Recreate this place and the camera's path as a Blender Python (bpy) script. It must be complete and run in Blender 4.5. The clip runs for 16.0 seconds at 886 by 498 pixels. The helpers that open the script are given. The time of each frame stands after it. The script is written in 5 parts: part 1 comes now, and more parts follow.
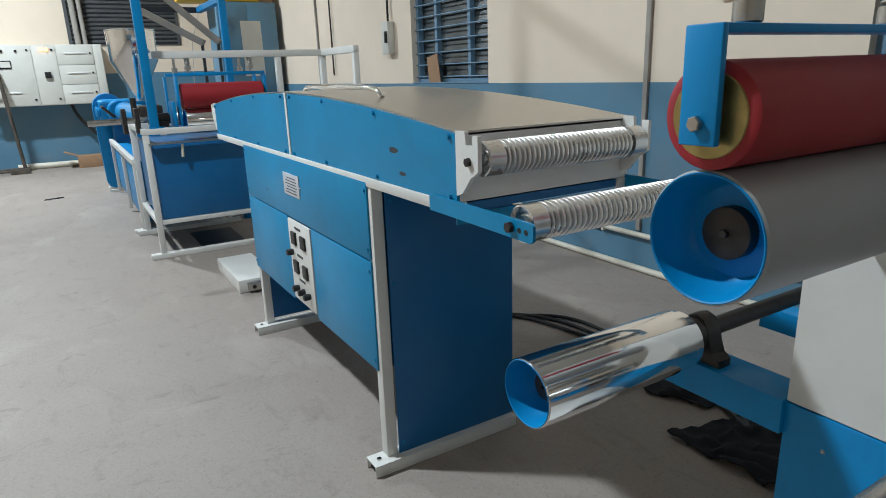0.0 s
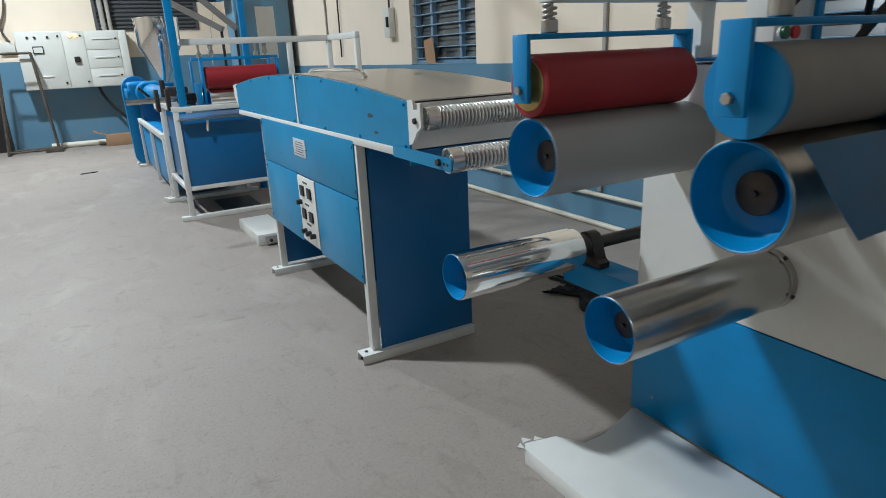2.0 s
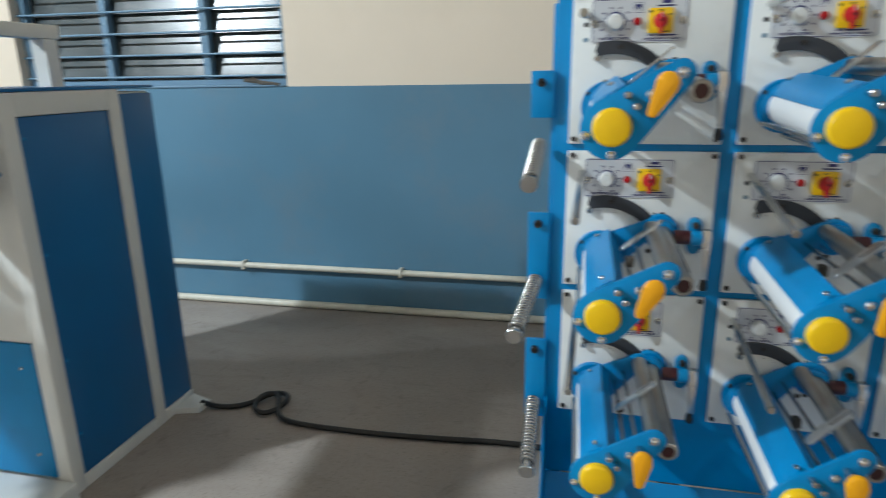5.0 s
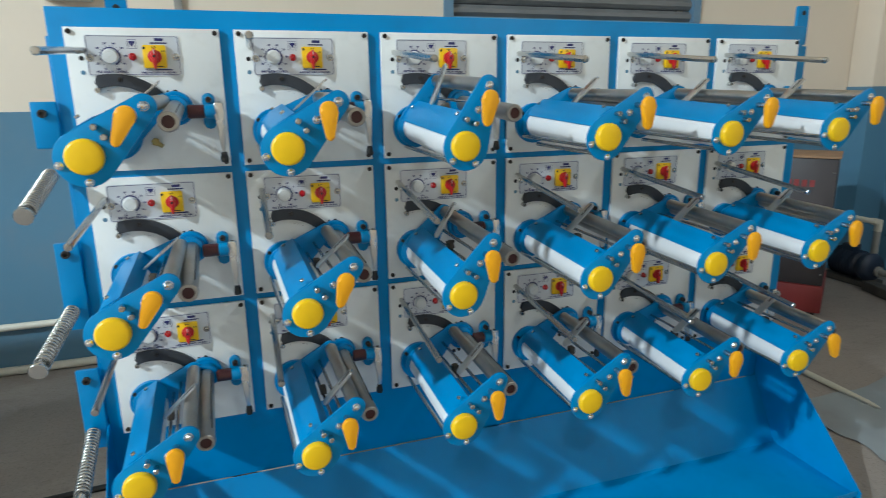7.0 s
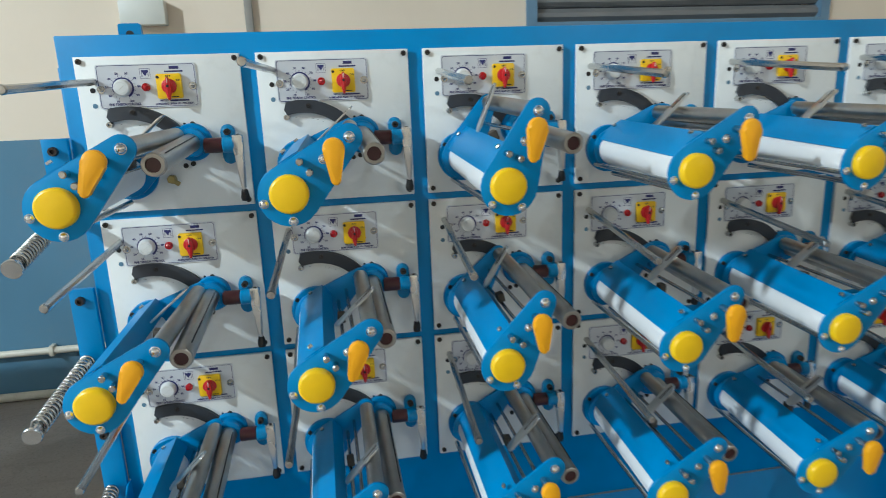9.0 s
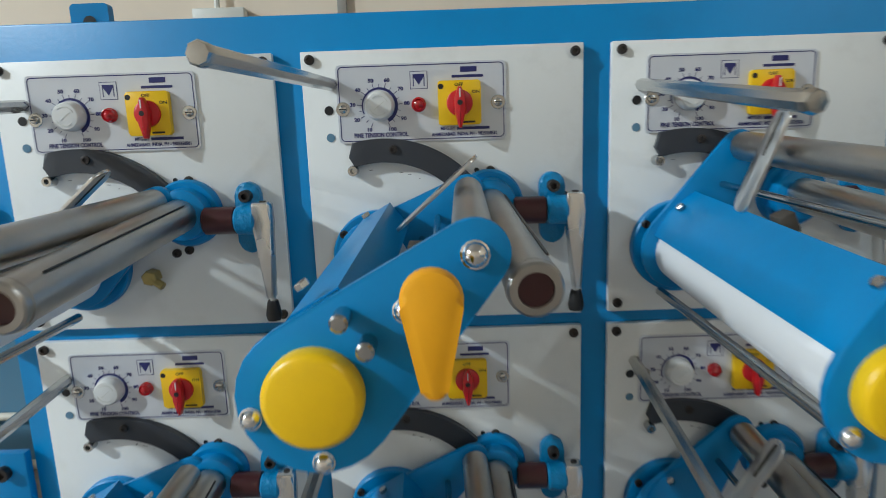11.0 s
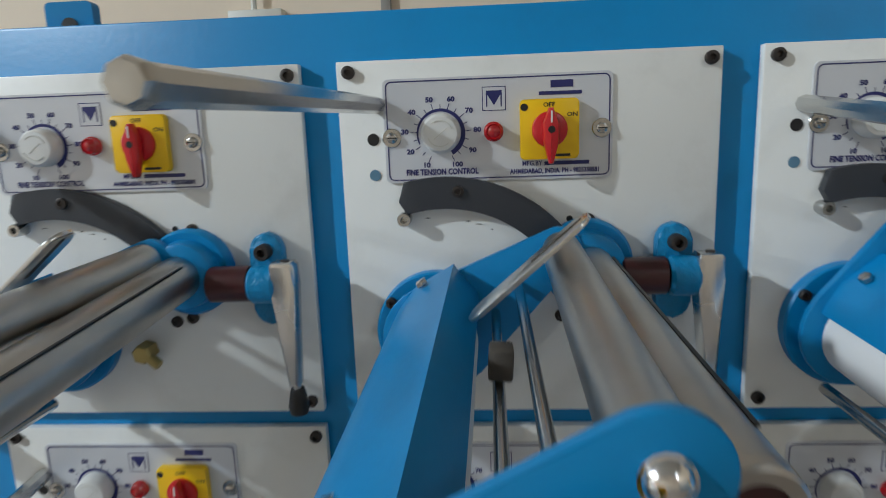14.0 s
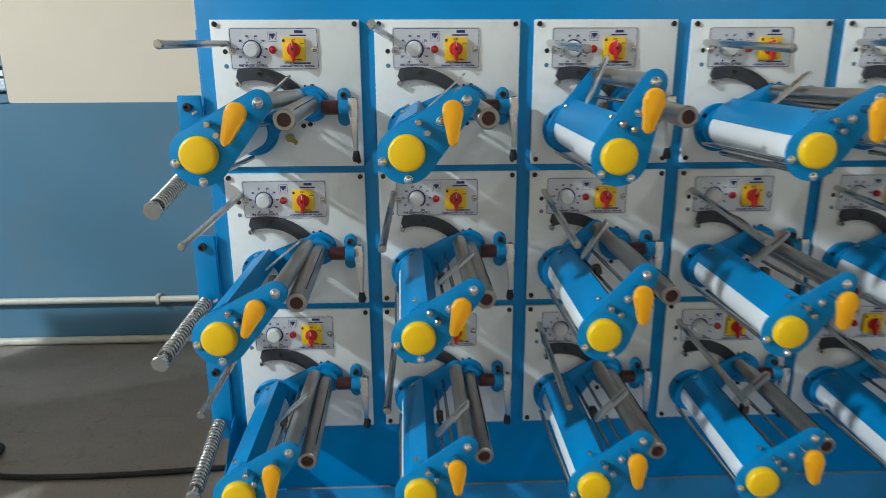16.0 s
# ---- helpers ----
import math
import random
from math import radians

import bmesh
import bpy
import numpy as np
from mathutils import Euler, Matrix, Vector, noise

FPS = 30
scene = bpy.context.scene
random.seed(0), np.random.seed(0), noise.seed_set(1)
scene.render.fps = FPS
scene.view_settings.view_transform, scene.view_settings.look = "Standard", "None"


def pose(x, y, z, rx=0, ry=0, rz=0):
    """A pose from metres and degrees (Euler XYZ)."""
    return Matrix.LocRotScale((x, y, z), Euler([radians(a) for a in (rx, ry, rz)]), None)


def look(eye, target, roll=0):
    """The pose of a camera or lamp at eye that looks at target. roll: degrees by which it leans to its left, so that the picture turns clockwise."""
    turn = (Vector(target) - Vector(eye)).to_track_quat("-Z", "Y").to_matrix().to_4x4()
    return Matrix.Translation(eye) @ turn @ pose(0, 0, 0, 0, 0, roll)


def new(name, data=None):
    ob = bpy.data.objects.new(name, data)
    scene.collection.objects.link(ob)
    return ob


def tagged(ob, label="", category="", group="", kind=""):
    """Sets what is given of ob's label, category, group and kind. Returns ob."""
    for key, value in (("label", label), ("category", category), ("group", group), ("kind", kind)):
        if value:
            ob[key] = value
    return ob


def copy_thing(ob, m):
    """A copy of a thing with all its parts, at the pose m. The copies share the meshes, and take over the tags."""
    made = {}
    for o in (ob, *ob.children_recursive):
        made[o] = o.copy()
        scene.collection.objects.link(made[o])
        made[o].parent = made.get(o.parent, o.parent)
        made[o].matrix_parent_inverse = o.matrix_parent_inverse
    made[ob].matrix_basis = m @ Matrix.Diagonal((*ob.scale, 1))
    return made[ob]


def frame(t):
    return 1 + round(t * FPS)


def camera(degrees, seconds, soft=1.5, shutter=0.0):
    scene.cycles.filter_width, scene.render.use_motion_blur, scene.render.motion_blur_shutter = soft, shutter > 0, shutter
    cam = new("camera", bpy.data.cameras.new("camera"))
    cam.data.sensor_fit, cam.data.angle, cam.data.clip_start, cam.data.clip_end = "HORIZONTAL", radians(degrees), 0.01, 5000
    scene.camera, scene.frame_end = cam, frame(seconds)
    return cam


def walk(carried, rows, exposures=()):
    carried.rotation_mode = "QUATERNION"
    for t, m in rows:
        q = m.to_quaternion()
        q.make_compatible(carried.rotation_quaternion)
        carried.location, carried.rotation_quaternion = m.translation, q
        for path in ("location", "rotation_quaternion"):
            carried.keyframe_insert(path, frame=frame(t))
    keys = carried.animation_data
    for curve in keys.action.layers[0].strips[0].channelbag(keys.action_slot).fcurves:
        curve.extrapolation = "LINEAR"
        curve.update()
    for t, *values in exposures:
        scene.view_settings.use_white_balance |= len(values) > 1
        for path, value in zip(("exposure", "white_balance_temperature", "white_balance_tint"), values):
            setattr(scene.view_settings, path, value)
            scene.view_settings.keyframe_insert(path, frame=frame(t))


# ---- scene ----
cam = camera(70.8, 16.0, soft=0.6, shutter=0.4)
PATH = [
    (0, (0.048, 0.016, 1.496), (1.029, 1.67, 0.949), -2.0),
    (0.5, (-0.032, -0.127, 1.516), (0.919, 1.544, 0.965), -1.8),
    (1, (-0.092, -0.357, 1.511), (0.823, 1.33, 0.946), -0.6),
    (1.5, (-0.134, -0.559, 1.512), (0.81, 1.097, 0.907), -1.2),
    (2, (-0.175, -0.789, 1.518), (0.756, 0.875, 0.914), -2.6),
    (2.5, (-0.144, -1.001, 1.522), (0.762, 0.686, 0.942), -2.2),
    (3, (-0.106, -1.219, 1.515), (0.87, 0.426, 0.931), -1.3),
    (3.5, (-0.114, -1.411, 1.505), (1.022, 0.124, 0.912), -1.4),
    (4, (-0.11, -1.597, 1.482), (1.356, -0.371, 0.893), -0.6),
    (4.5, (-0.087, -1.779, 1.496), (1.644, -0.936, 0.957), -0.9),
    (5, (-0.034, -1.993, 1.483), (1.846, -1.573, 0.945), -0.9),
    (5.2, (-0.036, -2.055, 1.476), (1.871, -1.741, 0.96), -1.7),
    (7.5, (-0.265, -2.382, 1.505), (1.534, -3.108, 1.018), -0.8),
    (8, (-0.239, -2.468, 1.497), (1.565, -3.19, 1.022), -1.8),
    (8.5, (-0.165, -2.555, 1.533), (1.721, -3.041, 1.078), -1.1),
    (8.6, (-0.133, -2.552, 1.536), (1.762, -2.994, 1.076), -1.4),
    (11, (0.798, -2.557, 1.571), (2.761, -2.55, 1.188), -2.0),
    (11.5, (0.967, -2.533, 1.602), (2.931, -2.448, 1.232), -2.1),
    (12, (1.112, -2.518, 1.602), (3.092, -2.475, 1.328), -1.7),
    (12.5, (1.233, -2.522, 1.614), (3.205, -2.449, 1.285), -1.0),
    (13, (1.262, -2.53, 1.619), (3.222, -2.427, 1.233), -1.7),
    (13.5, (1.186, -2.529, 1.631), (3.142, -2.421, 1.23), -1.8),
    (14, (1.023, -2.516, 1.606), (2.983, -2.385, 1.229), -2.1),
    (14.5, (0.818, -2.513, 1.574), (2.763, -2.416, 1.118), -1.5),
    (14.7, (0.687, -2.496, 1.554), (2.639, -2.428, 1.124), -1.2),
    (15, (0.555, -2.523, 1.557), (2.488, -2.435, 1.053), -1.1),
    (15.5, (0.271, -2.488, 1.536), (2.201, -2.48, 1.01), -0.7),
    (16, (-0.034, -2.478, 1.512), (1.899, -2.557, 1.004), -0.3),
]
EXPOSURES = [(0.0, -1.19, 6390, 8), (2.0, -1.19, 6350, 8), (3.0, -1.15, 6400, 9), (4.0, -0.72, 6440, 10), (5.0, -0.32, 6330, 6), (7.5, -0.06, 6170, 3), (8.6, -0.06, 6170, 3), (11.0, -0.45, 6360, 6), (12.0, -0.6, 6480, 9), (13.5, -0.67, 6500, 10), (14.5, -0.61, 6360, 6), (15.5, -0.38, 6310, 5), (16.0, -0.26, 6310, 5)]
walk(cam, [(t, look(eye, target, roll)) for t, eye, target, roll in PATH], EXPOSURES)

# ---- light ----
world = bpy.data.worlds.new("world")
scene.world = world
world.use_nodes = True
wn = world.node_tree.nodes
wn["Background"].inputs["Color"].default_value = (0.75, 0.85, 1.0, 1)
wn["Background"].inputs["Strength"].default_value = 0.035
scene.view_settings.exposure = 0.0


def lamp(name, eye, target, power, size, colour=(0.83, 0.925, 1.0), length=None):
    data = bpy.data.lights.new(name, "AREA")
    data.energy, data.size, data.color = power, size, colour
    if length:
        data.shape, data.size_y = "RECTANGLE", length
    ob = new(name, data)
    ob.matrix_world = look(eye, target)
    return ob


# first lamp follows the cast shadows; the other two are added, unseen fill
LAMPS = [(-1.45, 3.9, 5.4), (-1.45, 11.0, 5.4), (-3.5, -6.0, 5.4)]
POWER = [700, 1060, 80]
AIM = [(0.9, -2.5), (0.6, -0.5), (0.6, -0.5)]
for (lx, ly, lz), power, (ax, ay) in zip(LAMPS, POWER, AIM):
    lamp("flood_lamp", (lx, ly, lz - 0.1), (lx + ax, ly + ay, 0.0), power, 0.22, length=0.3)

# ---- materials ----


def material(name, colour, rough=0.5, metal=0.0, vary=0.06, scale=6.0, bump=0.05, fine=180.0, coat=0.0, spec=0.5, stain=None, stain_scale=1.5, stain_amount=0.0):
    m = bpy.data.materials.new(name)
    m.use_nodes = True
    nt = m.node_tree
    bsdf = nt.nodes["Principled BSDF"]
    bsdf.inputs["Roughness"].default_value = rough
    bsdf.inputs["Metallic"].default_value = metal
    bsdf.inputs["Specular IOR Level"].default_value = spec
    bsdf.inputs["Coat Weight"].default_value = coat
    bsdf.inputs["Coat Roughness"].default_value = 0.15
    tc = nt.nodes.new("ShaderNodeTexCoord")
    big = nt.nodes.new("ShaderNodeTexNoise")
    big.inputs["Scale"].default_value = scale
    big.inputs["Detail"].default_value = 6
    small = nt.nodes.new("ShaderNodeTexNoise")
    small.inputs["Scale"].default_value = fine
    small.inputs["Detail"].default_value = 2
    nt.links.new(tc.outputs["Object"], big.inputs["Vector"])
    nt.links.new(tc.outputs["Object"], small.inputs["Vector"])
    ramp = nt.nodes.new("ShaderNodeMapRange")
    ramp.inputs["From Min"].default_value, ramp.inputs["From Max"].default_value = 0.3, 0.7
    ramp.inputs["To Min"].default_value, ramp.inputs["To Max"].default_value = 1 - vary, 1 + vary
    nt.links.new(big.outputs["Fac"], ramp.inputs["Value"])
    mul = nt.nodes.new("ShaderNodeVectorMath")
    mul.operation = "SCALE"
    mul.inputs[0].default_value = colour
    nt.links.new(ramp.outputs["Result"], mul.inputs["Scale"])
    out = mul.outputs["Vector"]
    if stain:
        st = nt.nodes.new("ShaderNodeTexNoise")
        st.inputs["Scale"].default_value = stain_scale
        st.inputs["Detail"].default_value = 9
        st.inputs["Roughness"].default_value = 0.65
        nt.links.new(tc.outputs["Object"], st.inputs["Vector"])
        sr = nt.nodes.new("ShaderNodeMapRange")
        sr.inputs["From Min"].default_value, sr.inputs["From Max"].default_value = 0.5, 0.72
        sr.inputs["To Max"].default_value = stain_amount
        nt.links.new(st.outputs["Fac"], sr.inputs["Value"])
        mix = nt.nodes.new("ShaderNodeMix")
        mix.data_type = "RGBA"
        nt.links.new(sr.outputs["Result"], mix.inputs["Factor"])
        nt.links.new(out, mix.inputs[6])
        mix.inputs[7].default_value = (*stain, 1)
        out = mix.outputs[2]
    nt.links.new(out, bsdf.inputs["Base Color"])
    rr = nt.nodes.new("ShaderNodeMapRange")
    rr.inputs["To Min"].default_value, rr.inputs["To Max"].default_value = max(rough - 0.08, 0.03), min(rough + 0.08, 1)
    nt.links.new(big.outputs["Fac"], rr.inputs["Value"])
    nt.links.new(rr.outputs["Result"], bsdf.inputs["Roughness"])
    bp = nt.nodes.new("ShaderNodeBump")
    bp.inputs["Strength"].default_value = bump
    bp.inputs["Distance"].default_value = 0.002
    nt.links.new(small.outputs["Fac"], bp.inputs["Height"])
    nt.links.new(bp.outputs["Normal"], bsdf.inputs["Normal"])
    return m


def cement_floor():
    """Trowelled cement: broad tonal drifts, pale dust bloom, dark scuffs, pinholes and hairline cracks."""
    m = material("cement_floor", (0.30, 0.256, 0.224), 0.62, vary=0.07, scale=0.55, bump=0.12, fine=140)
    nt = m.node_tree
    bsdf = nt.nodes["Principled BSDF"]
    tc = [n for n in nt.nodes if n.type == "TEX_COORD"][0]
    colour = bsdf.inputs["Base Color"].links[0].from_socket

    def layer(colour, scale, detail, rough, lo, hi, amount, tint, stretch=(1, 1, 1), kind="NOISE"):
        mp = nt.nodes.new("ShaderNodeMapping")
        mp.inputs["Scale"].default_value = stretch
        nt.links.new(tc.outputs["Object"], mp.inputs["Vector"])
        if kind == "NOISE":
            tx = nt.nodes.new("ShaderNodeTexNoise")
            tx.inputs["Detail"].default_value, tx.inputs["Roughness"].default_value = detail, rough
            tx.inputs["Distortion"].default_value = 0.6
            out = tx.outputs["Fac"]
        else:
            tx = nt.nodes.new("ShaderNodeTexVoronoi")
            tx.feature = "DISTANCE_TO_EDGE"
            out = tx.outputs["Distance"]
        tx.inputs["Scale"].default_value = scale
        nt.links.new(mp.outputs["Vector"], tx.inputs["Vector"])
        mr = nt.nodes.new("ShaderNodeMapRange")
        mr.inputs["From Min"].default_value, mr.inputs["From Max"].default_value = lo, hi
        mr.inputs["To Min"].default_value, mr.inputs["To Max"].default_value = (0, amount) if kind == "NOISE" else (amount, 0)
        nt.links.new(out, mr.inputs["Value"])
        mx = nt.nodes.new("ShaderNodeMix")
        mx.data_type = "RGBA"
        nt.links.new(mr.outputs["Result"], mx.inputs["Factor"])
        nt.links.new(colour, mx.inputs[6])
        mx.inputs[7].default_value = (*tint, 1)
        return mx.outputs[2]
    colour = layer(colour, 0.9, 7, 0.62, 0.50, 0.72, 0.55, (0.215, 0.178, 0.152))
    colour = layer(colour, 1.7, 8, 0.6, 0.54, 0.70, 0.62, (0.40, 0.355, 0.315), (1.0, 0.55, 1))
    colour = layer(colour, 5.5, 6, 0.7, 0.58, 0.70, 0.6, (0.17, 0.142, 0.122), (1.0, 1.6, 1))
    colour = layer(colour, 26.0, 3, 0.6, 0.69, 0.74, 0.5, (0.12, 0.10, 0.09))
    colour = layer(colour, 60.0, 2, 0.5, 0.3, 0.8, 0.28, (0.42, 0.38, 0.35))
    colour = layer(colour, 3.2, 9, 0.75, 0.55, 0.62, 0.28, (0.20, 0.168, 0.145), (2.6, 0.8, 1))
    colour = layer(colour, 110.0, 2, 0.5, 0.60, 0.68, 0.45, (0.14, 0.12, 0.105))
    nt.links.new(colour, bsdf.inputs["Base Color"])
    return m


BLUE = material("machine_blue_paint", (0.003, 0.226, 0.525), 0.36, bump=0.06, vary=0.09, scale=3, spec=0.3, stain=(0.01, 0.15, 0.34), stain_scale=9, stain_amount=0.3)
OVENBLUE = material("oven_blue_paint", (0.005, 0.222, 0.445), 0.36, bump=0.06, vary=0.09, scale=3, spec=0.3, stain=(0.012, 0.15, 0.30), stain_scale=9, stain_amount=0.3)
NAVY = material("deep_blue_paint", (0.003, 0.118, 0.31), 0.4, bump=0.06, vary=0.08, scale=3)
WHITE = material("machine_white_paint", (0.70, 0.70, 0.67), 0.42, bump=0.05, vary=0.03, scale=4, stain=(0.45, 0.42, 0.36), stain_scale=3, stain_amount=0.25)
PLATE = material("plate_white_paint", (0.78, 0.79, 0.77), 0.38, bump=0.04, vary=0.02, scale=5, stain=(0.48, 0.47, 0.42), stain_scale=9, stain_amount=0.26)
GREYCAB = material("cabinet_grey_paint", (0.62, 0.62, 0.57), 0.45, vary=0.03)
CREAM = material("cream_wall_paint", (0.775, 0.665, 0.54), 0.8, vary=0.04, scale=1.2, bump=0.15, fine=60, stain=(0.66, 0.56, 0.44), stain_scale=0.9, stain_amount=0.3)
DADO = material("blue_wall_paint", (0.100, 0.222, 0.325), 0.40, vary=0.1, scale=0.9, bump=0.12, fine=40, stain=(0.17, 0.23, 0.28), stain_scale=2.2, stain_amount=0.5)
FLOOR = cement_floor()
# ceiling stays out of view; its pale grey is set to bounce fill light
CEIL = material("roof_sheet", (0.52, 0.52, 0.50), 0.6)
CHROME = material("chrome", (0.82, 0.82, 0.82), 0.08, 1.0, vary=0.02, bump=0.01)
STEEL = material("brushed_steel", (0.47, 0.45, 0.42), 0.36, 1.0, vary=0.1, scale=14, bump=0.08, stain=(0.3, 0.26, 0.2), stain_scale=9, stain_amount=0.4)
ZINC = material("zinc_plated_steel", (0.50, 0.50, 0.49), 0.22, 1.0, vary=0.06, scale=20)
ALU = material("aluminium", (0.72, 0.72, 0.71), 0.28, 1.0, vary=0.04)
SATIN = material("satin_steel", (0.50, 0.50, 0.49), 0.24, 1.0, vary=0.08, scale=5, stain=(0.38, 0.37, 0.35), stain_scale=7, stain_amount=0.5)
STAINLESS = material("stainless_sheet", (0.60, 0.57, 0.52), 0.31, 1.0, vary=0.05, scale=2)
RED = material("red_rubber", (0.29, 0.009, 0.016), 0.6, vary=0.06, bump=0.1)
GREYRUB = material("grey_rubber", (0.265, 0.25, 0.232), 0.65, vary=0.08, scale=9, bump=0.15)
GREYROLL = material("grey_matt_roller", (0.36, 0.365, 0.37), 0.42, 0.12, vary=0.05, scale=3, stain=(0.30, 0.30, 0.30), stain_scale=4, stain_amount=0.4)
BLACK = material("black_plastic", (0.012, 0.012, 0.013), 0.45, vary=0.1)
IRON = material("blackened_steel", (0.05, 0.043, 0.04), 0.45, 0.6, vary=0.2, scale=30)
CASING = material("dark_brown_grey_paint", (0.05, 0.042, 0.045), 0.5, vary=0.1, scale=6)
DARKGREY = material("dark_grey_paint", (0.032, 0.036, 0.044), 0.5, vary=0.08, scale=14)
HAMMER = material("hammered_blue_paint", (0.003, 0.225, 0.48), 0.34, bump=0.9, vary=0.12, scale=40, fine=210, spec=0.4, stain=(0.008, 0.10, 0.22), stain_scale=60, stain_amount=0.5)
YELLOW = material("yellow_plastic", (0.90, 0.555, 0.004), 0.3, vary=0.04, scale=20, bump=0.02)
ORANGE = material("orange_plastic", (0.88, 0.39, 0.003), 0.42, vary=0.05, scale=20, bump=0.02)
SWYEL = material("switch_yellow", (0.86, 0.53, 0.004), 0.35, vary=0.02)
SWRED = material("switch_red", (0.55, 0.012, 0.02), 0.28, vary=0.03)
LAMPRED = material("lamp_red_plastic", (0.42, 0.006, 0.01), 0.12, vary=0.02, coat=0.5)
KNOB = material("ivory_plastic", (0.72, 0.72, 0.70), 0.4, vary=0.02)
WROLL = material("white_nylon", (0.82, 0.83, 0.84), 0.5, vary=0.03, bump=0.02)
MAROON = material("maroon_bakelite", (0.055, 0.012, 0.014), 0.3, vary=0.1, scale=30)
LABEL = material("printed_plate", (0.62, 0.64, 0.68), 0.3, 0.15, vary=0.02, bump=0.01)
INK = material("dark_blue_ink", (0.018, 0.022, 0.13), 0.45, vary=0.0)
BRASS = material("brass", (0.38, 0.30, 0.12), 0.35, 0.9, vary=0.2, scale=25)
RUST = material("rusty_steel", (0.10, 0.085, 0.07), 0.7, 0.3, vary=0.3, scale=12, bump=0.3)
CARD = material("cardboard", (0.33, 0.20, 0.115), 0.85, vary=0.08, scale=8)
PVC = material("cream_pvc", (0.66, 0.62, 0.52), 0.45, vary=0.05, stain=(0.4, 0.36, 0.28), stain_scale=5, stain_amount=0.5)
CABLE = material("black_cable", (0.012, 0.012, 0.012), 0.5, vary=0.1)
CLOTH = material("black_cloth", (0.012, 0.012, 0.016), 0.95, vary=0.2, scale=20, bump=0.6, fine=300)
GLASSM = material("louvre_glass", (0.065, 0.08, 0.085), 0.25, vary=0.25, scale=2.5, stain=(0.2, 0.2, 0.19), stain_scale=4, stain_amount=0.6)
SHUTTER = material("grey_steel_louvre", (0.20, 0.205, 0.21), 0.5, 0.2, vary=0.08)
WINBLUE = material("window_blue_paint", (0.14, 0.25, 0.36), 0.45, vary=0.06)
DARKDOOR = material("dark_opening_paint", (0.02, 0.018, 0.02), 0.6)
REDPAINT = material("red_paint", (0.25, 0.03, 0.03), 0.5)
YSHEET = material("yellow_sheet", (0.72, 0.42, 0.02), 0.5)
GASKET = material("blue_plastic_sheet", (0.005, 0.105, 0.235), 0.42, spec=0.3, vary=0.14, scale=9, bump=0.2, fine=30)
GREENBTN = material("green_button", (0.01, 0.11, 0.05), 0.35)
MOTOR = material("dark_motor_paint", (0.012, 0.02, 0.04), 0.5)
DARKSLAT = material("dark_grey_louvre", (0.085, 0.09, 0.095), 0.5, 0.2)
SHEETING = material("dusty_plastic_sheeting", (0.29, 0.32, 0.335), 0.42, vary=0.08, scale=5, stain=(0.24, 0.22, 0.2), stain_scale=3, stain_amount=0.6)
SILVERTAPE = material("dusty_grey_paint", (0.33, 0.31, 0.28), 0.7, vary=0.1)

GLOW = material("pilot_glow", (0.9, 0.35, 0.1), 0.3)
GLOW.node_tree.nodes["Principled BSDF"].inputs["Emission Color"].default_value = (1.0, 0.42, 0.14, 1)
GLOW.node_tree.nodes["Principled BSDF"].inputs["Emission Strength"].default_value = 9.0

# ---- mesh helpers ----


def part(name, bm, mat, parent=None, label="", smooth=40):
    me = bpy.data.meshes.new(name)
    bmesh.ops.recalc_face_normals(bm, faces=bm.faces[:])
    for f in bm.faces:
        f.smooth = True
    for e in bm.edges:
        if len(e.link_faces) == 2 and e.calc_face_angle(0) > radians(smooth):
            e.smooth = False
    bm.to_mesh(me)
    bm.free()
    me.materials.append(mat)
    ob = new(name, me)
    if parent:
        ob.parent = parent
    if label:
        ob["label"] = label
    return ob


def thing(name, label, category, m=None, group="", kind=""):
    ob = new(name)
    ob.empty_display_size = 0.1
    if m is not None:
        ob.matrix_basis = m
    return tagged(ob, label, category, group, kind)


def box(x0, y0, z0, x1, y1, z1, bevel=0.0, bm=None, seg=2):
    own = bmesh.new()
    bmesh.ops.create_cube(own, size=1)
    for v in own.verts:
        v.co = Vector(((x0 + x1) / 2 + v.co.x * (x1 - x0), (y0 + y1) / 2 + v.co.y * (y1 - y0), (z0 + z1) / 2 + v.co.z * (z1 - z0)))
    if bevel:
        bmesh.ops.bevel(own, geom=own.edges[:], offset=bevel, segments=seg, affect="EDGES", profile=0.5)
    return merge(bm, own)


def merge(bm, own):
    if bm is None:
        return own
    me = bpy.data.meshes.new("tmp")
    own.to_mesh(me)
    own.free()
    bm.from_mesh(me)
    bpy.data.meshes.remove(me)
    return bm


def lathe(profile, p0, axis, seg=32, bm=None):
    """A turned solid: profile of (distance along axis, radius) from p0; ends are closed where the radius is 0."""
    own = bmesh.new()
    d = Vector(axis).normalized()
    a = d.orthogonal().normalized()
    b = d.cross(a)
    rings = []
    for s, r in profile:
        c = Vector(p0) + d * s
        if r <= 1e-6:
            rings.append([own.verts.new(c)])
        else:
            rings.append([own.verts.new(c + (a * math.cos(2 * math.pi * i / seg) + b * math.sin(2 * math.pi * i / seg)) * r) for i in range(seg)])
    for r0, r1 in zip(rings, rings[1:]):
        for i in range(seg):
            j = (i + 1) % seg
            if len(r0) == 1 and len(r1) == 1:
                continue
            if len(r0) == 1:
                own.faces.new((r0[0], r1[i], r1[j]))
            elif len(r1) == 1:
                own.faces.new((r0[i], r1[0], r0[j]))
            else:
                own.faces.new((r0[i], r1[i], r1[j], r0[j]))
    return merge(bm, own)


